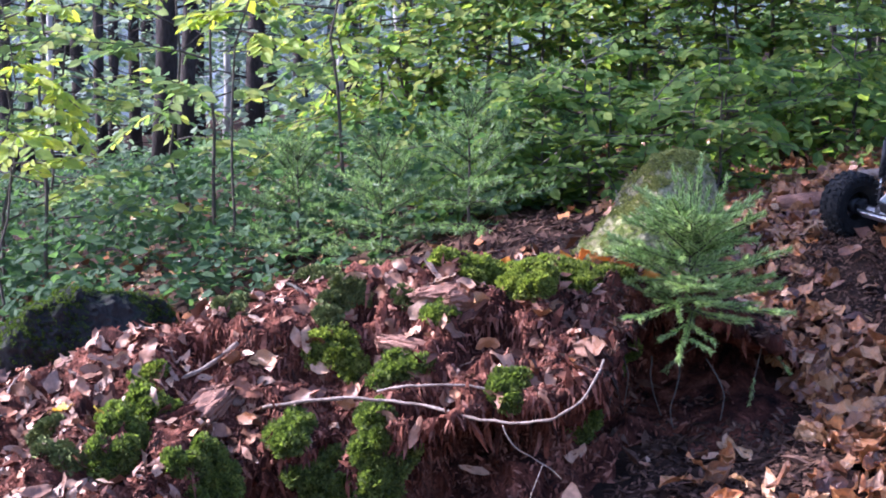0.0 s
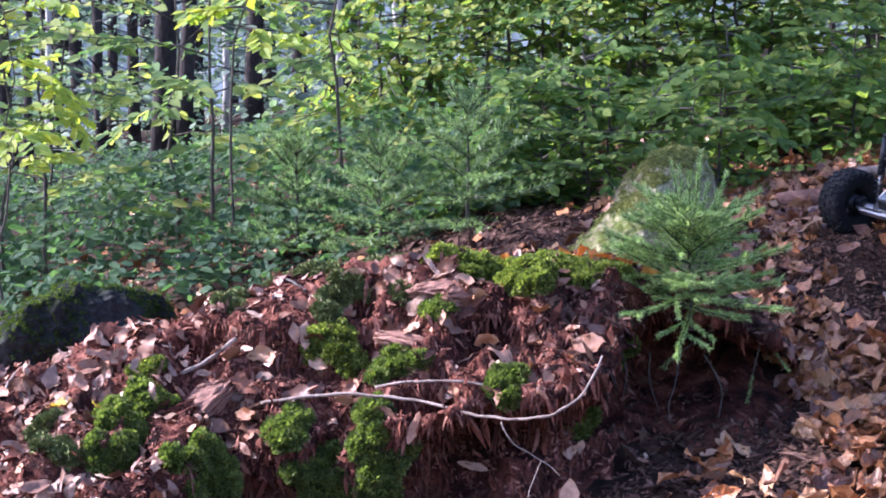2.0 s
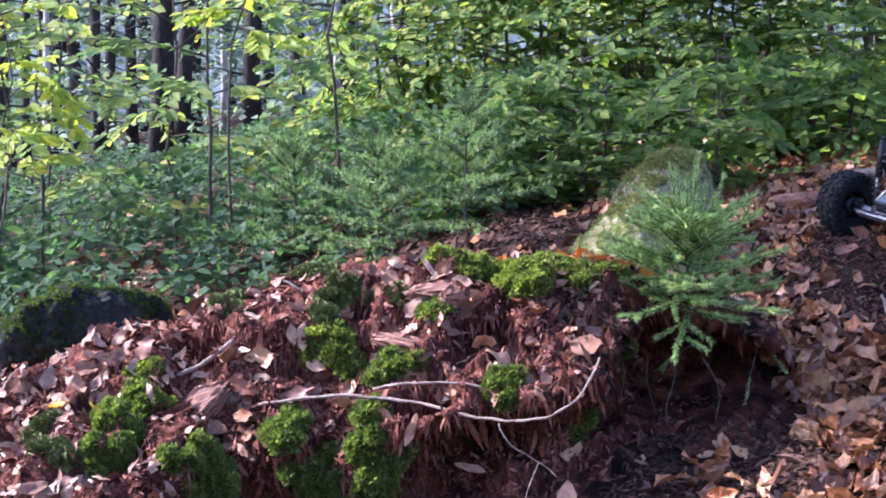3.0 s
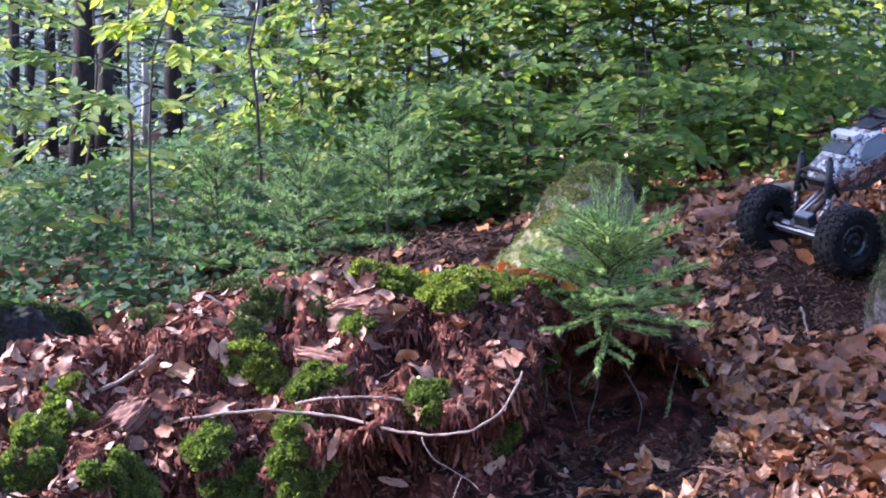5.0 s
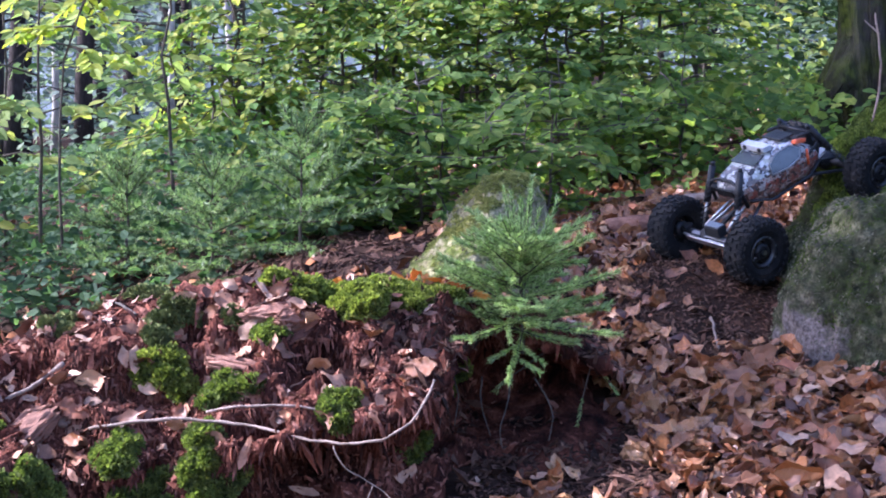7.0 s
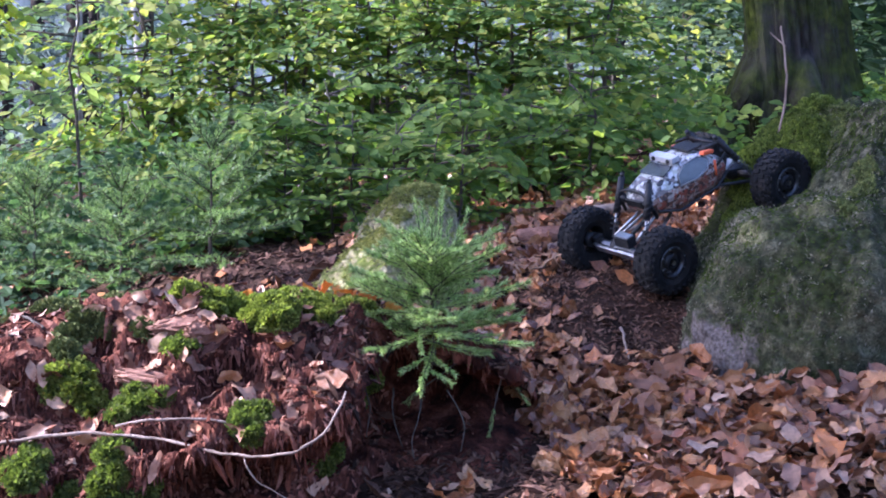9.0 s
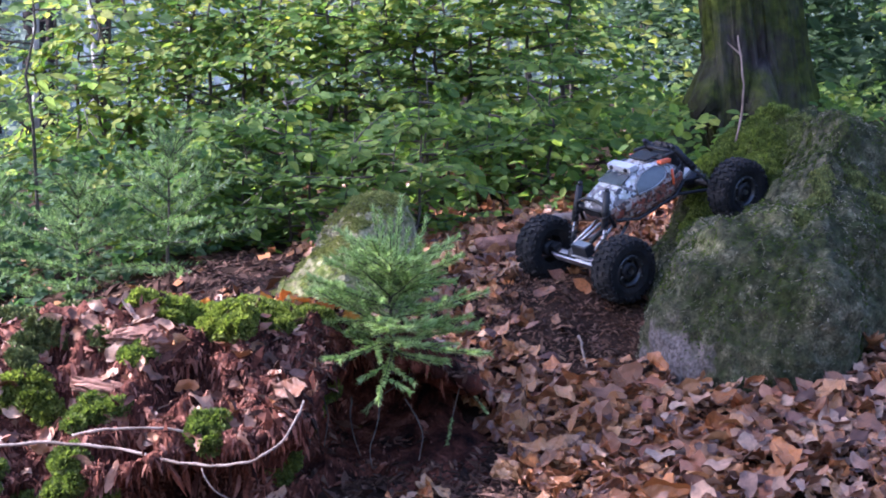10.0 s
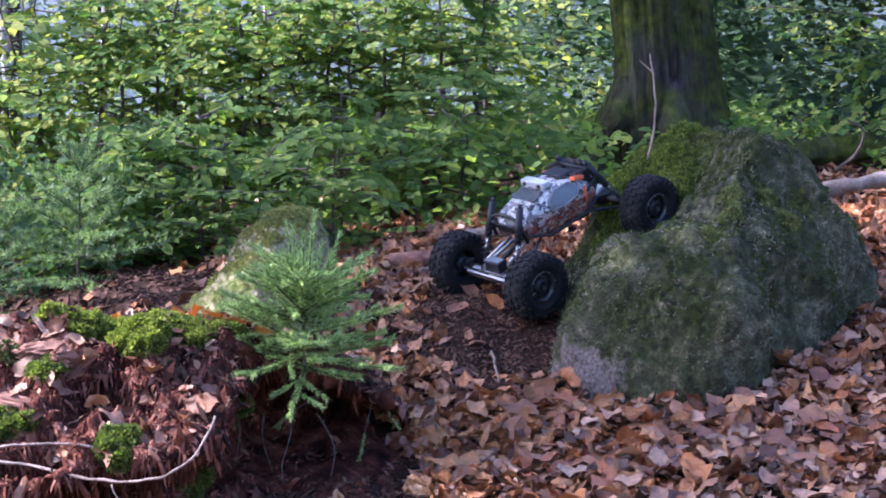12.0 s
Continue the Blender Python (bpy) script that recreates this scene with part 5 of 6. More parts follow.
for k, (x, y, s, st) in enumerate([(0.455, 2.66, 0.052, 0.8), (0.235, 2.76, 0.055, 0.5), (0.20, 2.62, 0.05, 0.7), (-0.33, 2.80, 0.05, 0.6), (-0.30, 2.72, 0.045, 0.8), (0.04, 2.84, 0.05, 0.3), (0.07, 2.80, 0.04, 0.5), (0.13, 2.83, 0.045, 0.3), (0.16, 2.80, 0.04, 0.4), (-0.15, 2.73, 0.035, 0.6), (0.232, 2.745, 0.06, 0.75), (0.20, 2.70, 0.055, 0.5), (0.134, 2.71, 0.045, 0.7), (0.056, 2.835, 0.036, 0.8), (-0.205, 2.825, 0.045, 0.7), (-0.287, 2.812, 0.05, 0.4)]):
    single_leaf(x, y, s, LITTER_ONE, 540 + k, "curled tan beech leaf resting on the mound", None, st)

# moss and small plants on the stones
def moss_film(name, rock, count, size, seed, m, label, scale, gap, up=0.0):
    """A thin growth of tiny tufts over a stone, in uneven patches."""
    g = np.random.default_rng(seed)
    faces = rock.data.polygons
    area = np.array([f.area for f in faces])
    P, N = [], []
    for k in g.choice(len(faces), count * 3, p=area / area.sum()):
        f = faces[k]
        c = f.center
        if noise.fractal(c * scale + Vector((seed, 0, 0)), 0.9, 2.0, 4) + up * (f.normal.z - 0.5) < gap:
            continue
        P.append(np.array(c) + g.normal(0, 0.003, 3))
        N.append(np.array(f.normal) + g.normal(0, 0.35, 3))
        if len(P) >= count:
            break
    P, N = np.array(P), np.array(N)
    A = g.normal(0, 1, P.shape)
    A -= N * ((A * N).sum(1) / (N * N).sum(1))[:, None]
    return tagged(new(name, mesh_of(name, *many(TUFT * np.array([1, 1, 0.6]), TUFT_F, P, A, N, size * g.uniform(0.5, 1.3, len(P))), m)), label, "moss", kind="stuff")


STONEMOSS = mat("stone_moss", [(0.18, 0.19, 0.045), (0.29, 0.30, 0.07), (0.42, 0.41, 0.11)], 25, 220, 0.95, 0.5, 0.4, rnd="island")
GREYMOSS = mat("lichen_crust", [(0.13, 0.122, 0.075), (0.22, 0.205, 0.13), (0.36, 0.33, 0.23), (0.08, 0.083, 0.042)], 25, 220, 0.95, 0.4, 0.4, rnd="island", spec=0.12)
moss_film("boulder_moss", boulder, 15000, 0.0046, 801, MOSS_D, "short green moss over the boulder, shade put into its colour", 6.0, -0.05, 0.25)
moss_film("boulder_lichen", boulder, 11000, 0.0040, 802, GREYMOSS, "pale grey-green lichen specks on the boulder", 9.0, 0.0, 0.25)
moss_film("stone_lichen", stone, 5000, 0.0036, 803, GREYMOSS, "pale grey-green lichen specks on the leaning stone", 9.0, 0.0, 0.0)
moss_film("stone_moss", stone, 17000, 0.0065, 804, STONEMOSS, "low yellow-green moss capping the pale stone", 5.0, 0.14, 0.9)
for k, (x, y) in enumerate([(1.243, 3.780), (1.321, 3.820), (1.387, 3.820), (1.205, 3.700), (1.333, 3.720)]):
    moss_clump(x, y, 0.055, 0.07, 700 + k, 0.018, 1300, True, MOSS_F, "shaggy green moss on the boulder's shoulder")
for k, (x, y, rx, ry) in enumerate([(1.30, 3.30, 0.03, 0.03), (1.33, 3.36, 0.025, 0.03), (1.42, 3.40, 0.02, 0.05), (1.44, 3.33, 0.018, 0.03), (1.52, 3.46, 0.03, 0.04), (1.25, 3.24, 0.02, 0.02), (1.40, 3.72, 0.05, 0.08), (1.36, 3.80, 0.05, 0.06)]):
    moss_clump(x, y, rx, ry, 710 + k, 0.007, 330, True, MOSS_T, "small olive moss patch on granite")

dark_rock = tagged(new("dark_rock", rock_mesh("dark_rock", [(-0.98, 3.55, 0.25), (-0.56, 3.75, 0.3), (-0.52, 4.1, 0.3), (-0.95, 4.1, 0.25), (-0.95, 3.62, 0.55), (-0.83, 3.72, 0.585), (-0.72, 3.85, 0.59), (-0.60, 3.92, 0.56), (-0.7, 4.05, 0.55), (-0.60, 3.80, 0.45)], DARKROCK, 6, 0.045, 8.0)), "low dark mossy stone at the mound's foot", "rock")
ROCK_BVH.append(tree_of(dark_rock))
moss_film("bank_moss", dark_rock, 6000, 0.007, 805, MOSS_D, "green moss over the low stone, shade put into its colour", 5.0, -0.05, 0.5)
moss_clump(-0.90, 3.63, 0.09, 0.07, 706, 0.03, 2200, True, MOSS_F, "green moss on a low dark stone")


def fallen_log(points, radius, m, label):
    pts = []
    for a, b in zip(points[:-1], points[1:]):
        pts += [Vector(a).lerp(Vector(b), k / 8) for k in range(8)]
    pts.append(Vector(points[-1]))
    vs, fs = tube(pts, [radius * (0.9 + 0.25 * noise.noise(p * 9)) for p in pts], 18)
    vs = [tuple(Vector(v) + Vector((noise.noise(Vector(v) * 30), noise.noise(Vector(v) * 31), noise.noise(Vector(v) * 29))) * radius * 0.25) for v in vs]
    ob = new("fallen_log", mesh_of("fallen_log", vs, fs, m, True))
    return tagged(ob, label, "log", "fallen logs")


fallen_log([(1.80, 4.02, 0.93), (1.90, 4.0, 0.95), (2.0, 4.03, 0.965), (2.2, 4.1, 1.0), (2.5, 4.3, 1.06)], 0.02, PALETWIG, "pale barkless log on leaf litter")
fallen_log([(2.0, 5.2, 1.0), (2.2, 5.15, 1.03), (2.5, 5.1, 1.06), (2.9, 5.1, 1.1)], 0.045, BIGBARK, "dark fallen log at the wood's edge")
twig([(2.10, 4.55, 0.98), (2.15, 4.52, 1.03), (2.16, 4.5, 1.09), (2.11, 4.5, 1.12)], 0.005, 0.003, TWIG, "dry crooked branch against the log")
twig([(0.86, 4.15, 0.72), (0.93, 4.12, 0.735), (1.02, 4.1, 0.76), (1.1, 4.12, 0.78)], 0.008, 0.005, PALETWIG, "dead stick below the thicket")
twig([(1.15, 4.4, 0.80), (1.25, 4.42, 0.83), (1.38, 4.45, 0.86)], 0.006, 0.004, PALETWIG, "dead stick below the thicket")

fallen_log([(0.80, 4.22, 0.735), (0.86, 4.2, 0.745), (0.95, 4.2, 0.76)], 0.022, CHUNK, "short broken piece of brown branch")
fallen_log([(1.02, 4.36, 0.80), (1.10, 4.34, 0.81), (1.2, 4.36, 0.83)], 0.016, PALETWIG, "short broken piece of pale branch")
for pts in ([(0.30, 2.93, 0.57), (0.305, 2.90, 0.53), (0.298, 2.89, 0.49)], [(0.35, 2.95, 0.56), (0.345, 2.91, 0.52), (0.36, 2.90, 0.47)], [(0.27, 2.90, 0.55), (0.275, 2.87, 0.51), (0.265, 2.86, 0.475)], [(0.40, 2.95, 0.57), (0.385, 2.88, 0.53), (0.37, 2.86, 0.49), (0.375, 2.85, 0.46)], [(0.44, 2.94, 0.56), (0.46, 2.88, 0.51), (0.45, 2.86, 0.47)]):
    twig(pts, 0.0013, 0.0008, TWIG, "thin brown rootlet hanging below the seedling")

# ---- radio-controlled rock crawler ----
RUBBER = mat("tyre_rubber", [(0.006, 0.006, 0.006), (0.012, 0.0115, 0.011), (0.032, 0.027, 0.023)], 30, 200, 0.85, 0.4, 0.4)
BLACK = mat("black_plastic", [(0.012, 0.012, 0.013), (0.025, 0.025, 0.026)], 20, 120, 0.5, 0.15, 0.2)
RIM = mat("grey_metal_rim", [(0.06, 0.06, 0.062), (0.13, 0.13, 0.13)], 20, 150, 0.4, 0.1, 0.2, metal=0.8)
CHROME = mat("bright_aluminium", [(0.36, 0.36, 0.37), (0.52, 0.53, 0.54)], 20, 120, 0.38, 0.1, 0.15, metal=1.0)
WHITE = mat("white_plastic", [(0.42, 0.43, 0.44), (0.55, 0.56, 0.57)], 20, 120, 0.4, 0.1, 0.15)
ORANGEP = mat("orange_plastic", [(0.75, 0.12, 0.04), (0.85, 0.18, 0.06)], 20, 120, 0.4, 0.1, 0.1)
GLASSY = mat("tinted_window", [(0.03, 0.034, 0.042), (0.065, 0.072, 0.085)], 8, 60, 0.15, 0.0, 0.2, spec=0.6, coat=0.4)
TRIMG = mat("grey_window_trim", [(0.20, 0.20, 0.20), (0.30, 0.30, 0.30)], 20, 120, 0.4, 0.1, 0.1)


def camo(name, cols, scale):
    """Blotched paint: a patchwork of hard-edged colours."""
    m = mat(name, cols, 8, 200, 0.4, 0.1, 0.25, spec=0.5)
    nt = m.node_tree
    ramp_node = next(n for n in nt.nodes if n.type == "VALTORGB")
    ramp_node.color_ramp.interpolation = "CONSTANT"
    for k, e in enumerate(ramp_node.color_ramp.elements):
        e.position = k / len(cols)
    co = next(n for n in nt.nodes if n.type == "TEX_COORD")
    nz = nt.nodes.new("ShaderNodeTexNoise")
    nz.inputs["Scale"].default_value = scale
    nz.inputs["Detail"].default_value = 3
    mixv = nt.nodes.new("ShaderNodeVectorMath")
    mixv.operation = "MULTIPLY_ADD"
    nt.links.new(co.outputs["Object"], nz.inputs["Vector"])
    vo = nt.nodes.new("ShaderNodeTexVoronoi")
    vo.inputs["Scale"].default_value = scale * 1.4
    nt.links.new(nz.outputs["Color"], mixv.inputs[0])
    mixv.inputs[1].default_value = (0.03, 0.03, 0.03)
    nt.links.new(co.outputs["Object"], mixv.inputs[2])
    nt.links.new(mixv.outputs[0], vo.inputs["Vector"])
    sep = nt.nodes.new("ShaderNodeSeparateColor")
    nt.links.new(vo.outputs["Color"], sep.inputs[0])
    nt.links.new(sep.outputs[0], ramp_node.inputs[0])
    return m


CAMO_SIDE = camo("brown_camouflage", [(0.24, 0.06, 0.035), (0.05, 0.025, 0.02), (0.30, 0.20, 0.15), (0.20, 0.085, 0.05), (0.36, 0.30, 0.26), (0.06, 0.03, 0.022)], 95)
CAMO_TOP = camo("white_camouflage", [(0.46, 0.47, 0.47), (0.10, 0.10, 0.105), (0.58, 0.58, 0.57), (0.03, 0.03, 0.032), (0.40, 0.41, 0.34), (0.18, 0.15, 0.14)], 75)


def box_bm(parts_list, bevel=0.0015):
    """Bevelled boxes, each (centre, size, turn in degrees), in one bmesh."""
    bm = bmesh.new()
    for c, s, r in parts_list:
        m = pose(*c, *r) @ Matrix.Diagonal((*s, 1))
        bmesh.ops.create_cube(bm, size=1, matrix=m)
    bmesh.ops.bevel(bm, geom=bm.edges[:], offset=bevel, segments=2, affect="EDGES", profile=0.6)
    return bm


def lathe(profile, sides=40):
    """A closed ring swept round the y axis from (radius, y) pairs."""
    vs, fs = [], []
    n = len(profile)
    for k in range(sides):
        w = 2 * math.pi * k / sides
        for r, y in profile:
            vs.append((r * math.cos(w), y, r * math.sin(w)))
    for k in range(sides):
        q = (k + 1) % sides
        for i in range(n):
            j = (i + 1) % n
            fs.append((k * n + i, k * n + j, q * n + j, q * n + i))
    return vs, fs


def rod(name, pts, r, m, parent, sides=8, label=""):
    return part(name, mesh_of(name, *tube(pts, [r] * len(pts), sides), m, True), None, parent, label)


def build_wheel(parent, x, y, side):
    """A big knobbly tyre on a beadlock rim; side is +1 for the outer face on +y."""
    hub = part("wheel", mesh_of("wheel", *lathe([(0.008, -0.02), (0.017, -0.02), (0.017, 0.022), (0.008, 0.022)], 20), BLACK, True), None, parent)
    hub.matrix_basis = pose(x, y, 0, 0, 0, 0 if side > 0 else 180)
    w, R = 0.0275, 0.0665
    prof = [(0.0305, -w * 0.75), (0.045, -w * 1.02), (0.057, -w * 1.0), (0.0635, -w * 0.85), (R, -w * 0.5), (R, w * 0.5), (0.0635, w * 0.85), (0.057, w * 1.0), (0.045, w * 1.02), (0.0305, w * 0.75)]
    heap = Heap()
    heap.add(*lathe(prof, 48))
    # knobs: two staggered rows across the crown and a row on each shoulder
    cube = [(-1, -1, -1), (1, -1, -1), (1, 1, -1), (-1, 1, -1), (-0.8, -0.8, 1), (0.8, -0.8, 1), (0.8, 0.8, 1), (-0.8, 0.8, 1)]
    cf = [(0, 3, 2, 1), (4, 5, 6, 7), (0, 1, 5, 4), (1, 2, 6, 5), (2, 3, 7, 6), (3, 0, 4, 7)]
    n = 24
    for k in range(n):
        for row, (yy, sx, sy, rr, tilt, ph) in enumerate([(-w * 0.30, 0.0052, 0.0065, R, 0, 0), (w * 0.30, 0.0052, 0.0065, R, 0, 0.5), (-w * 0.80, 0.0050, 0.0055, 0.0645, -38, 0.5), (w * 0.80, 0.0050, 0.0055, 0.0645, 38, 0.0), (w * 1.0, 0.0042, 0.0030, 0.0575, 80, 0.5), (-w * 1.0, 0.0042, 0.0030, 0.0575, -80, 0.0)]):
            a = 360 * (k + ph) / n
            m = pose(0, 0, 0, 0, a, 0) @ pose(0, yy, rr, -tilt, 0, 12 if row < 2 else 0)
            heap.add([tuple(m @ Vector((c[0] * sx, c[1] * sy, c[2] * 0.0035))) for c in cube], cf)
    tyre = part("tyre", heap.mesh("tyre", RUBBER, False), None, hub, "black knobbly rubber tyre")
    rim = part("rim", mesh_of("rim", *lathe([(0.024, 0.006), (0.032, 0.016), (0.034, 0.0225), (0.031, 0.0245), (0.027, 0.0215), (0.022, 0.012)], 36), RIM, True), None, hub, "grey beadlock rim")
    spokes = Heap()
    for k in range(6):
        m = pose(0, 0, 0, 0, 60 * k, 0)
        spokes.add([tuple(m @ Vector((c[0] * 0.0042, 0.013 + c[1] * 0.0028, 0.020 + c[2] * 0.0075))) for c in cube], cf)
    part("spoke_ring", spokes.mesh("spoke_ring", RIM, False), None, hub)
    bolts = Heap()
    for k in range(8):
        m = pose(0, 0, 0, 0, 45 * k, 0)
        bolts.add([tuple(m @ Vector((c[0] * 0.0015, 0.0250 + c[1] * 0.0012, 0.0315 + c[2] * 0.0015))) for c in cube], cf)
    part("bolt_ring", bolts.mesh("bolt_ring", CHROME, False), None, hub)
    part("hub_nut", mesh_of("hub_nut", *lathe([(0.001, 0.02), (0.0055, 0.02), (0.005, 0.027), (0.001, 0.027)], 6), CHROME), None, hub, "bright wheel nut")
    return hub


def build_crawler():
    near_front, near_rear, far_front = Vector((0.975, 3.517, 0.731)), Vector((1.257, 3.639, 0.892)), Vector((0.859, 3.732, 0.760))
    fx = (near_front - near_rear).normalized()
    fy = near_front - far_front
    fy = (fy - fx * fy.dot(fx)).normalized()
    fz = fx.cross(fy)
    mid = (near_front + near_rear) / 2 - fy * 0.123 + fz * 0.006
    car = thing("rock_crawler", Matrix.Translation(mid) @ Matrix((fx, fy, fz)).transposed().to_4x4(), "muddy camouflage toy rock crawler with knobbly tyres climbing the boulder", "toy car")
    hx, hy = 0.1735, 0.123
    for x in (hx, -hx):
        for y in (hy, -hy):
            build_wheel(car, x, y, 1 if y > 0 else -1)
        # axle beam with its gear housing
        s = 1 if x > 0 else -1
        ax = part("axle", mesh_of("axle", *tube([(x, -0.098, 0), (x, -0.03, 0), (x, 0.03, 0), (x, 0.098, 0)], [0.0085, 0.0085, 0.0085, 0.0085], 12), BLACK, True), None, car)
        bm = bmesh.new()
        bmesh.ops.create_uvsphere(bm, u_segments=16, v_segments=10, radius=0.021, matrix=pose(x, -0.02, 0.002) @ Matrix.Diagonal((1.15, 1, 1, 1)))
        part("gear_housing", bm, BLACK, ax)
        part("knuckle", box_bm([((x, 0.088, 0), (0.022, 0.016, 0.03), (0, 0, 0))]), BLACK, ax)
        part("knuckle", box_bm([((x, -0.088, 0), (0.022, 0.016, 0.03), (0, 0, 0))]), BLACK, ax)
        # suspension links from axle to belly
        for y0, y1, z0, z1 in ((0.062, 0.026, -0.004, 0.036), (-0.062, -0.026, -0.004, 0.036), (0.034, 0.018, 0.022, 0.058), (-0.034, -0.018, 0.022, 0.058)):
            rod("suspension_link", [(x - s * 0.006, y0, z0), (s * 0.045, y1, z1)], 0.0035, CHROME if s > 0 else BLACK, car, label="bright metal link rod" if s > 0 else "")
        # coil-over shocks, upright in towers
        for y in (0.05, -0.05):
            lo, hi = Vector((x - s * 0.012, y, 0.012)), Vector((s * 0.100, y * 0.86, 0.128))
            d = hi - lo
            shock = rod("shock_absorber", [lo, lo + d * 0.5], 0.0028, CHROME, car)
            rod("shock_body", [lo + d * 0.42, hi], 0.0075, BLACK, shock, 10)
            coil = [lo + d * (0.08 + 0.62 * k / 60) + Vector((math.cos(k * 0.75) * 0.0085, math.sin(k * 0.75) * 0.0085, 0)) for k in range(61)]
            rod("spring", coil, 0.0012, BLACK, shock, 5)
            rod("mount_ball", [hi, hi + d.normalized() * 0.008], 0.005, BLACK, shock, 8)
        rod("drive_shaft", [(x - s * 0.02, -0.02, 0.004), (s * 0.05, -0.004, 0.045)], 0.005, BLACK, car)
    # steering gear and plates over the lower axle
    servo = part("steering_servo", box_bm([((hx + 0.004, 0.012, 0.026), (0.024, 0.044, 0.022), (0, 0, 0))]), BLACK, car)
    part("servo_plate", box_bm([((hx + 0.004, 0.012, 0.0385), (0.018, 0.040, 0.003), (0, 0, 0))], 0.0006), CHROME, servo, "bright metal plate")
    part("axle_guard", box_bm([((hx + 0.024, 0.0, 0.004), (0.005, 0.13, 0.014), (0, 18, 0)), ((hx + 0.014, 0.0, 0.013), (0.010, 0.11, 0.003), (0, 10, 0))], 0.0008), CHROME, car, "bright slotted metal plate")
    rod("tie_rod", [(hx + 0.016, -0.085, 0.004), (hx + 0.016, 0.085, 0.004)], 0.003, CHROME, car)
    # belly, gearbox and motor
    part("skid_plate", box_bm([((0, 0, 0.036), (0.11, 0.06, 0.008), (0, 0, 0))]), BLACK, car)
    part("gearbox", box_bm([((0.005, 0, 0.058), (0.06, 0.05, 0.036), (0, 0, 0)), ((-0.055, 0.008, 0.07), (0.055, 0.042, 0.05), (0, 0, 0))], 0.004), BLACK, car)
    part("battery_box", box_bm([((-0.045, 0.0, 0.040), (0.105, 0.070, 0.034), (0, 4, 0))], 0.006), BLACK, car, "black battery box under the shell")
    part("motor", mesh_of("motor", *tube([(-0.03, -0.02, 0.06), (-0.085, -0.02, 0.06)], [0.018, 0.018], 18), BLACK, True), None, car)
    # body shell lofted along its length
    stations = [(0.118, 0.092, 0.108, 0.030), (0.112, 0.080, 0.124, 0.040), (0.090, 0.066, 0.136, 0.048), (0.055, 0.052, 0.146, 0.054), (0.020, 0.045, 0.153, 0.057), (-0.015, 0.044, 0.157, 0.058), (-0.045, 0.046, 0.152, 0.057), (-0.075, 0.052, 0.132, 0.054), (-0.100, 0.062, 0.112, 0.048), (-0.108, 0.072, 0.102, 0.042)]
    side_v, side_f, top_v, top_f = [], [], [], []
    for x, zb, zt, hw in stations:
        belt = zb + (zt - zb) * 0.48
        side_v += [(x, sgn * w, z) for sgn in (1, -1) for w, z in ((hw * 0.80, zb), (hw * 0.96, zb + (belt - zb) * 0.4), (hw, belt), (hw * 0.93, belt + (zt - belt) * 0.35))]
        zs = belt + (zt - belt) * 0.35
        top_v += [(x, w, z) for w, z in ((hw * 0.935, zs - 0.001), (hw * 0.83, zs + (zt - zs) * 0.62), (hw * 0.62, zt - 0.002), (0, zt + 0.001), (-hw * 0.62, zt - 0.002), (-hw * 0.83, zs + (zt - zs) * 0.62), (-hw * 0.935, zs - 0.001))]
    for i in range(len(stations) - 1):
        for o in (0, 4):
            for k in range(3):
                a = i * 8 + o + k
                side_f.append((a, a + 1, a + 9, a + 8))
        a = i * 8
        side_f.append((a, a + 8, a + 12, a + 4))
        for k in range(6):
            a = i * 7 + k
            top_f.append((a, a + 1, a + 8, a + 7))
    side_f.append((0, 4, 5, 1))
    side_f.append((1, 5, 6, 2))
    side_f.append((2, 6, 7, 3))
    e = (len(stations) - 1) * 8
    side_f += [(e, e + 1, e + 5, e + 4), (e + 1, e + 2, e + 6, e + 5), (e + 2, e + 3, e + 7, e + 6)]
    body = part("body", mesh_of("body", side_v, side_f, CAMO_SIDE, False), None, car, "brown and red camouflage side panels")
    body.matrix_basis = pose(0, 0, -0.010) @ Matrix.Diagonal((1, 1, 0.87, 1))
    top_f.append((0, 1, 2, 3, 4, 5, 6))
    part("bonnet_and_roof", mesh_of("bonnet_and_roof", top_v, top_f, CAMO_TOP, True), None, body, "whitish camouflage bonnet and roof")
    for sgn in (1, -1):
        win = [(0.034, 0.0525, 0.112), (-0.012, 0.0545, 0.106), (-0.046, 0.0535, 0.112), (-0.058, 0.0485, 0.130), (-0.034, 0.0425, 0.150), (0.004, 0.0425, 0.151), (0.030, 0.0465, 0.136)]
        pts = [Vector((x, sgn * (y + 0.0035), z)) for x, y, z in win]
        inner = [p - Vector((0, sgn * 0.003, 0)) for p in pts]
        n = len(pts)
        part("window", mesh_of("window", [tuple(p) for p in pts + inner], [tuple(range(n)), tuple(range(2 * n - 1, n - 1, -1))] + [(i, (i + 1) % n, n + (i + 1) % n, n + i) for i in range(n)], GLASSY), None, body, "dark tinted side window")
        rod("window_trim", pts + [pts[0]], 0.0022, TRIMG, body, 6)
        rod("rocker_bar", [(0.10, sgn * 0.05, 0.082), (0.05, sgn * 0.058, 0.056), (-0.06, sgn * 0.058, 0.054), (-0.10, sgn * 0.05, 0.072)], 0.0035, BLACK, body)
        rod("pillar_stripe", [(-0.064, sgn * 0.0565, 0.082), (-0.073, sgn * 0.0525, 0.118)], 0.003, ORANGEP, body, label="orange stripe")
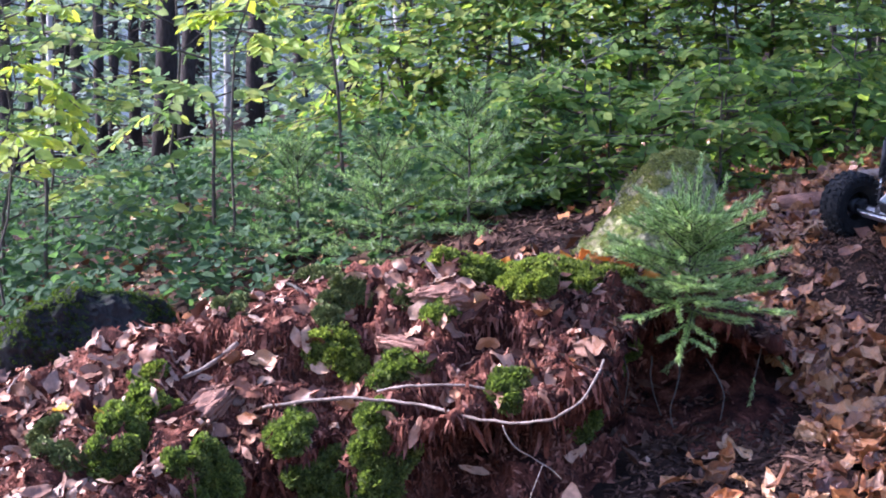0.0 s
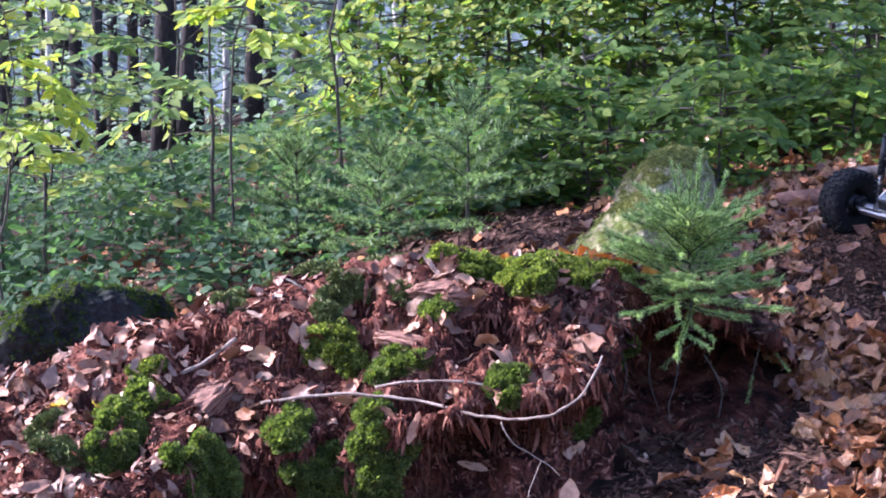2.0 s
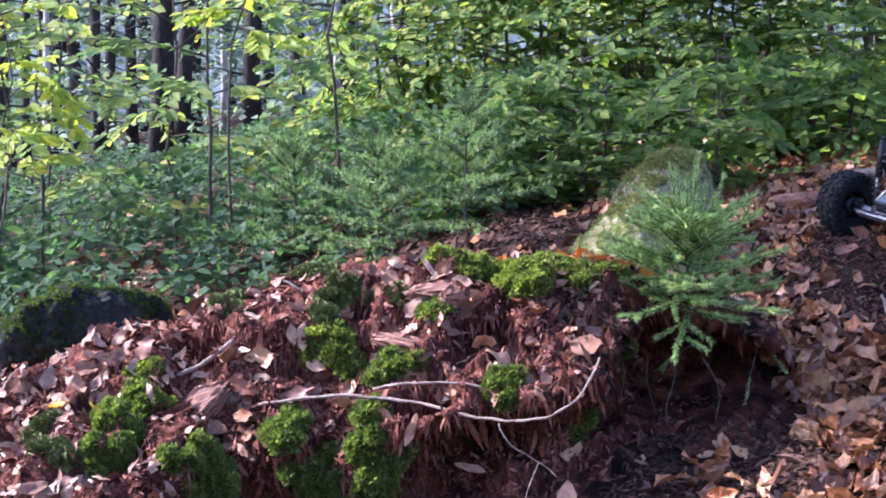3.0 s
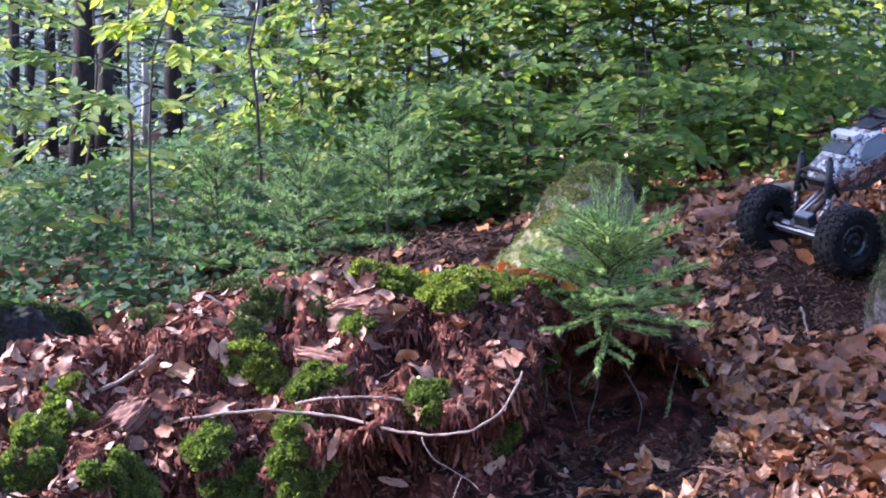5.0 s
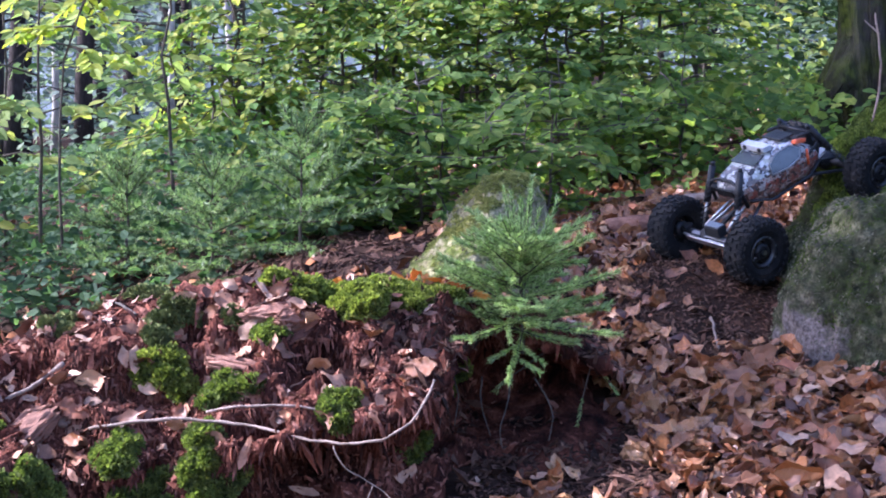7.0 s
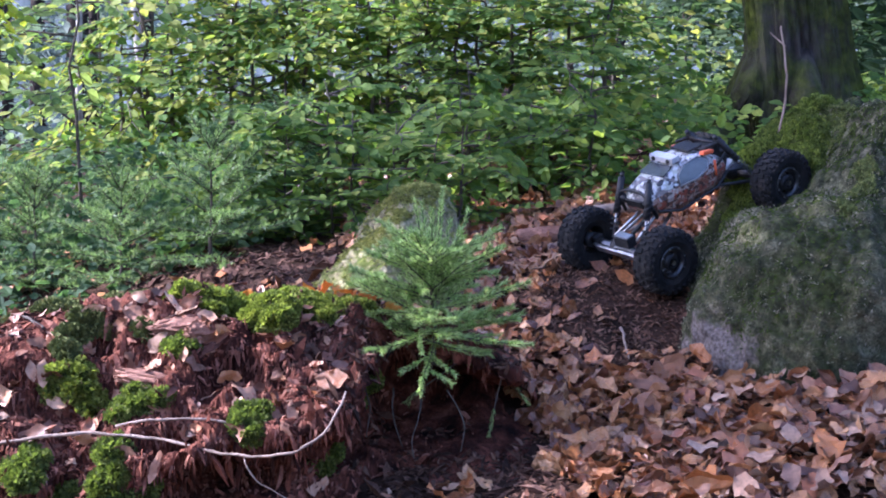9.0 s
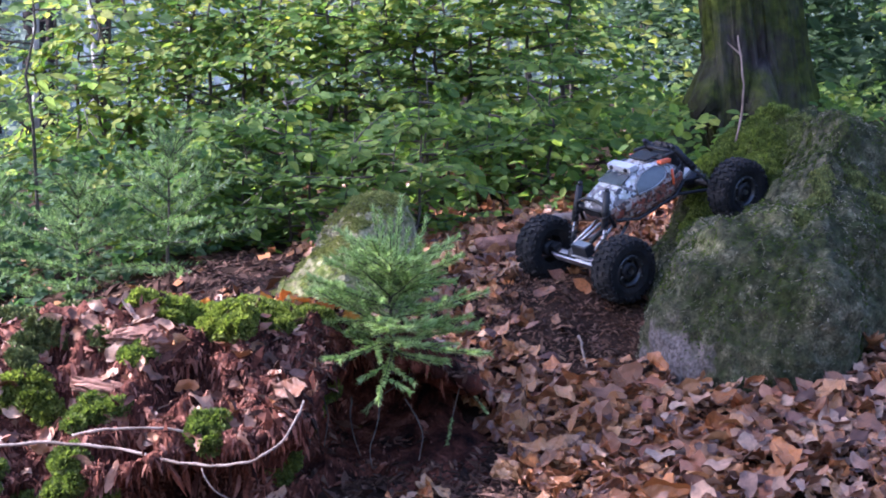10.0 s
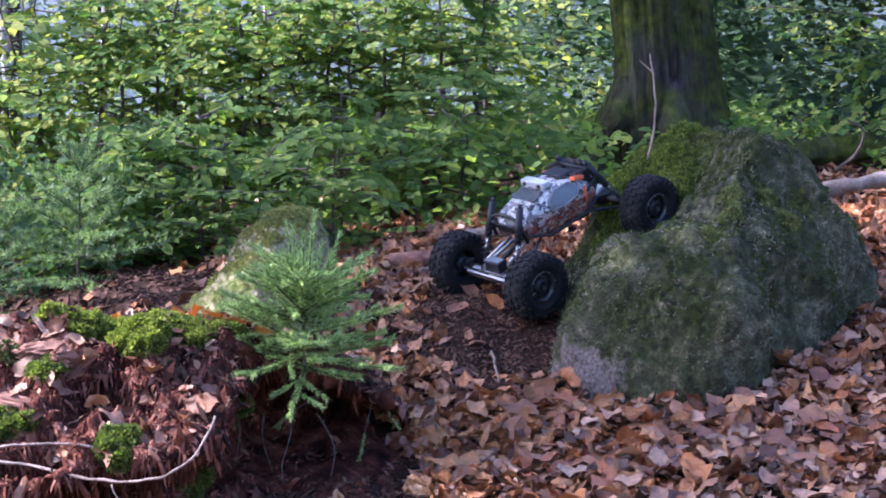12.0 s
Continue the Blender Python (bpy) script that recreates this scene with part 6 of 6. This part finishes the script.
    part("windscreen", mesh_of("windscreen", [(0.058, 0.036, 0.1475), (0.058, -0.036, 0.1475), (0.024, -0.034, 0.1555), (0.024, 0.034, 0.1555), (0.058, 0.036, 0.1455), (0.058, -0.036, 0.1455), (0.024, -0.034, 0.1535), (0.024, 0.034, 0.1535)], [(0, 1, 2, 3), (7, 6, 5, 4), (0, 4, 5, 1), (1, 5, 6, 2), (2, 6, 7, 3), (3, 7, 4, 0)], GLASSY), None, body)
    scoop = part("roof_light_bar", box_bm([((0.012, 0, 0.166), (0.022, 0.07, 0.014), (0, -4, 0))]), WHITE, body, "white roof lamp bar")
    for y in (0.022, -0.022):
        part("lamp", mesh_of("lamp", *tube([(0.022, y, 0.1665), (0.0255, y, 0.1665)], [0.0055, 0.005], 14), BLACK, True), None, scoop)
    part("roof_panel", box_bm([((-0.050, 0, 0.1585), (0.040, 0.056, 0.005), (0, -8, 0))]), BLACK, body, "black roof panel")
    part("orange_fin", box_bm([((-0.066, 0.042, 0.142), (0.034, 0.014, 0.010), (0, -22, 8))], 0.003), ORANGEP, body, "bright orange corner piece")
    part("orange_fin", box_bm([((-0.066, -0.042, 0.142), (0.034, 0.014, 0.010), (0, -22, -8))], 0.003), ORANGEP, body, "bright orange corner piece")
    # grille, front hoop and rear cage
    part("grille", box_bm([((0.118, 0, 0.104), (0.006, 0.05, 0.020), (0, 12, 0))]), BLACK, body)
    for y in (0.036, -0.036):
        part("headlamp", mesh_of("headlamp", *tube([(0.108, y, 0.112), (0.121, y, 0.108)], [0.011, 0.010], 16), BLACK, True), None, body)
    rod("front_hoop", [(0.110, 0.05, 0.070), (0.118, 0.047, 0.126), (0.112, 0.02, 0.134), (0.112, -0.02, 0.134), (0.118, -0.047, 0.126), (0.110, -0.05, 0.070)], 0.004, BLACK, body)
    for sgn in (1, -1):
        rod("cage_bar", [(-0.064, sgn * 0.045, 0.156), (-0.098, sgn * 0.044, 0.148), (-0.118, sgn * 0.042, 0.110), (-0.098, sgn * 0.040, 0.070)], 0.0042, BLACK, body)
        rod("cage_bar", [(-0.075, sgn * 0.05, 0.10), (-0.118, sgn * 0.042, 0.112)], 0.0035, BLACK, body)
    rod("cage_crossbar", [(-0.098, 0.044, 0.148), (-0.098, -0.044, 0.148)], 0.0042, BLACK, body)
    rod("cage_crossbar", [(-0.118, 0.042, 0.110), (-0.118, -0.042, 0.110)], 0.0042, BLACK, body)
    part("rear_pack", box_bm([((-0.098, 0, 0.118), (0.030, 0.062, 0.040), (0, 12, 0))], 0.005), BLACK, body, "black bag in the rear cage")
    part("rear_bracket", box_bm([((-0.128, 0.02, 0.066), (0.03, 0.02, 0.006), (0, 20, 0)), ((-0.128, -0.02, 0.066), (0.03, 0.02, 0.006), (0, 20, 0))], 0.001), WHITE, body)


build_crawler()
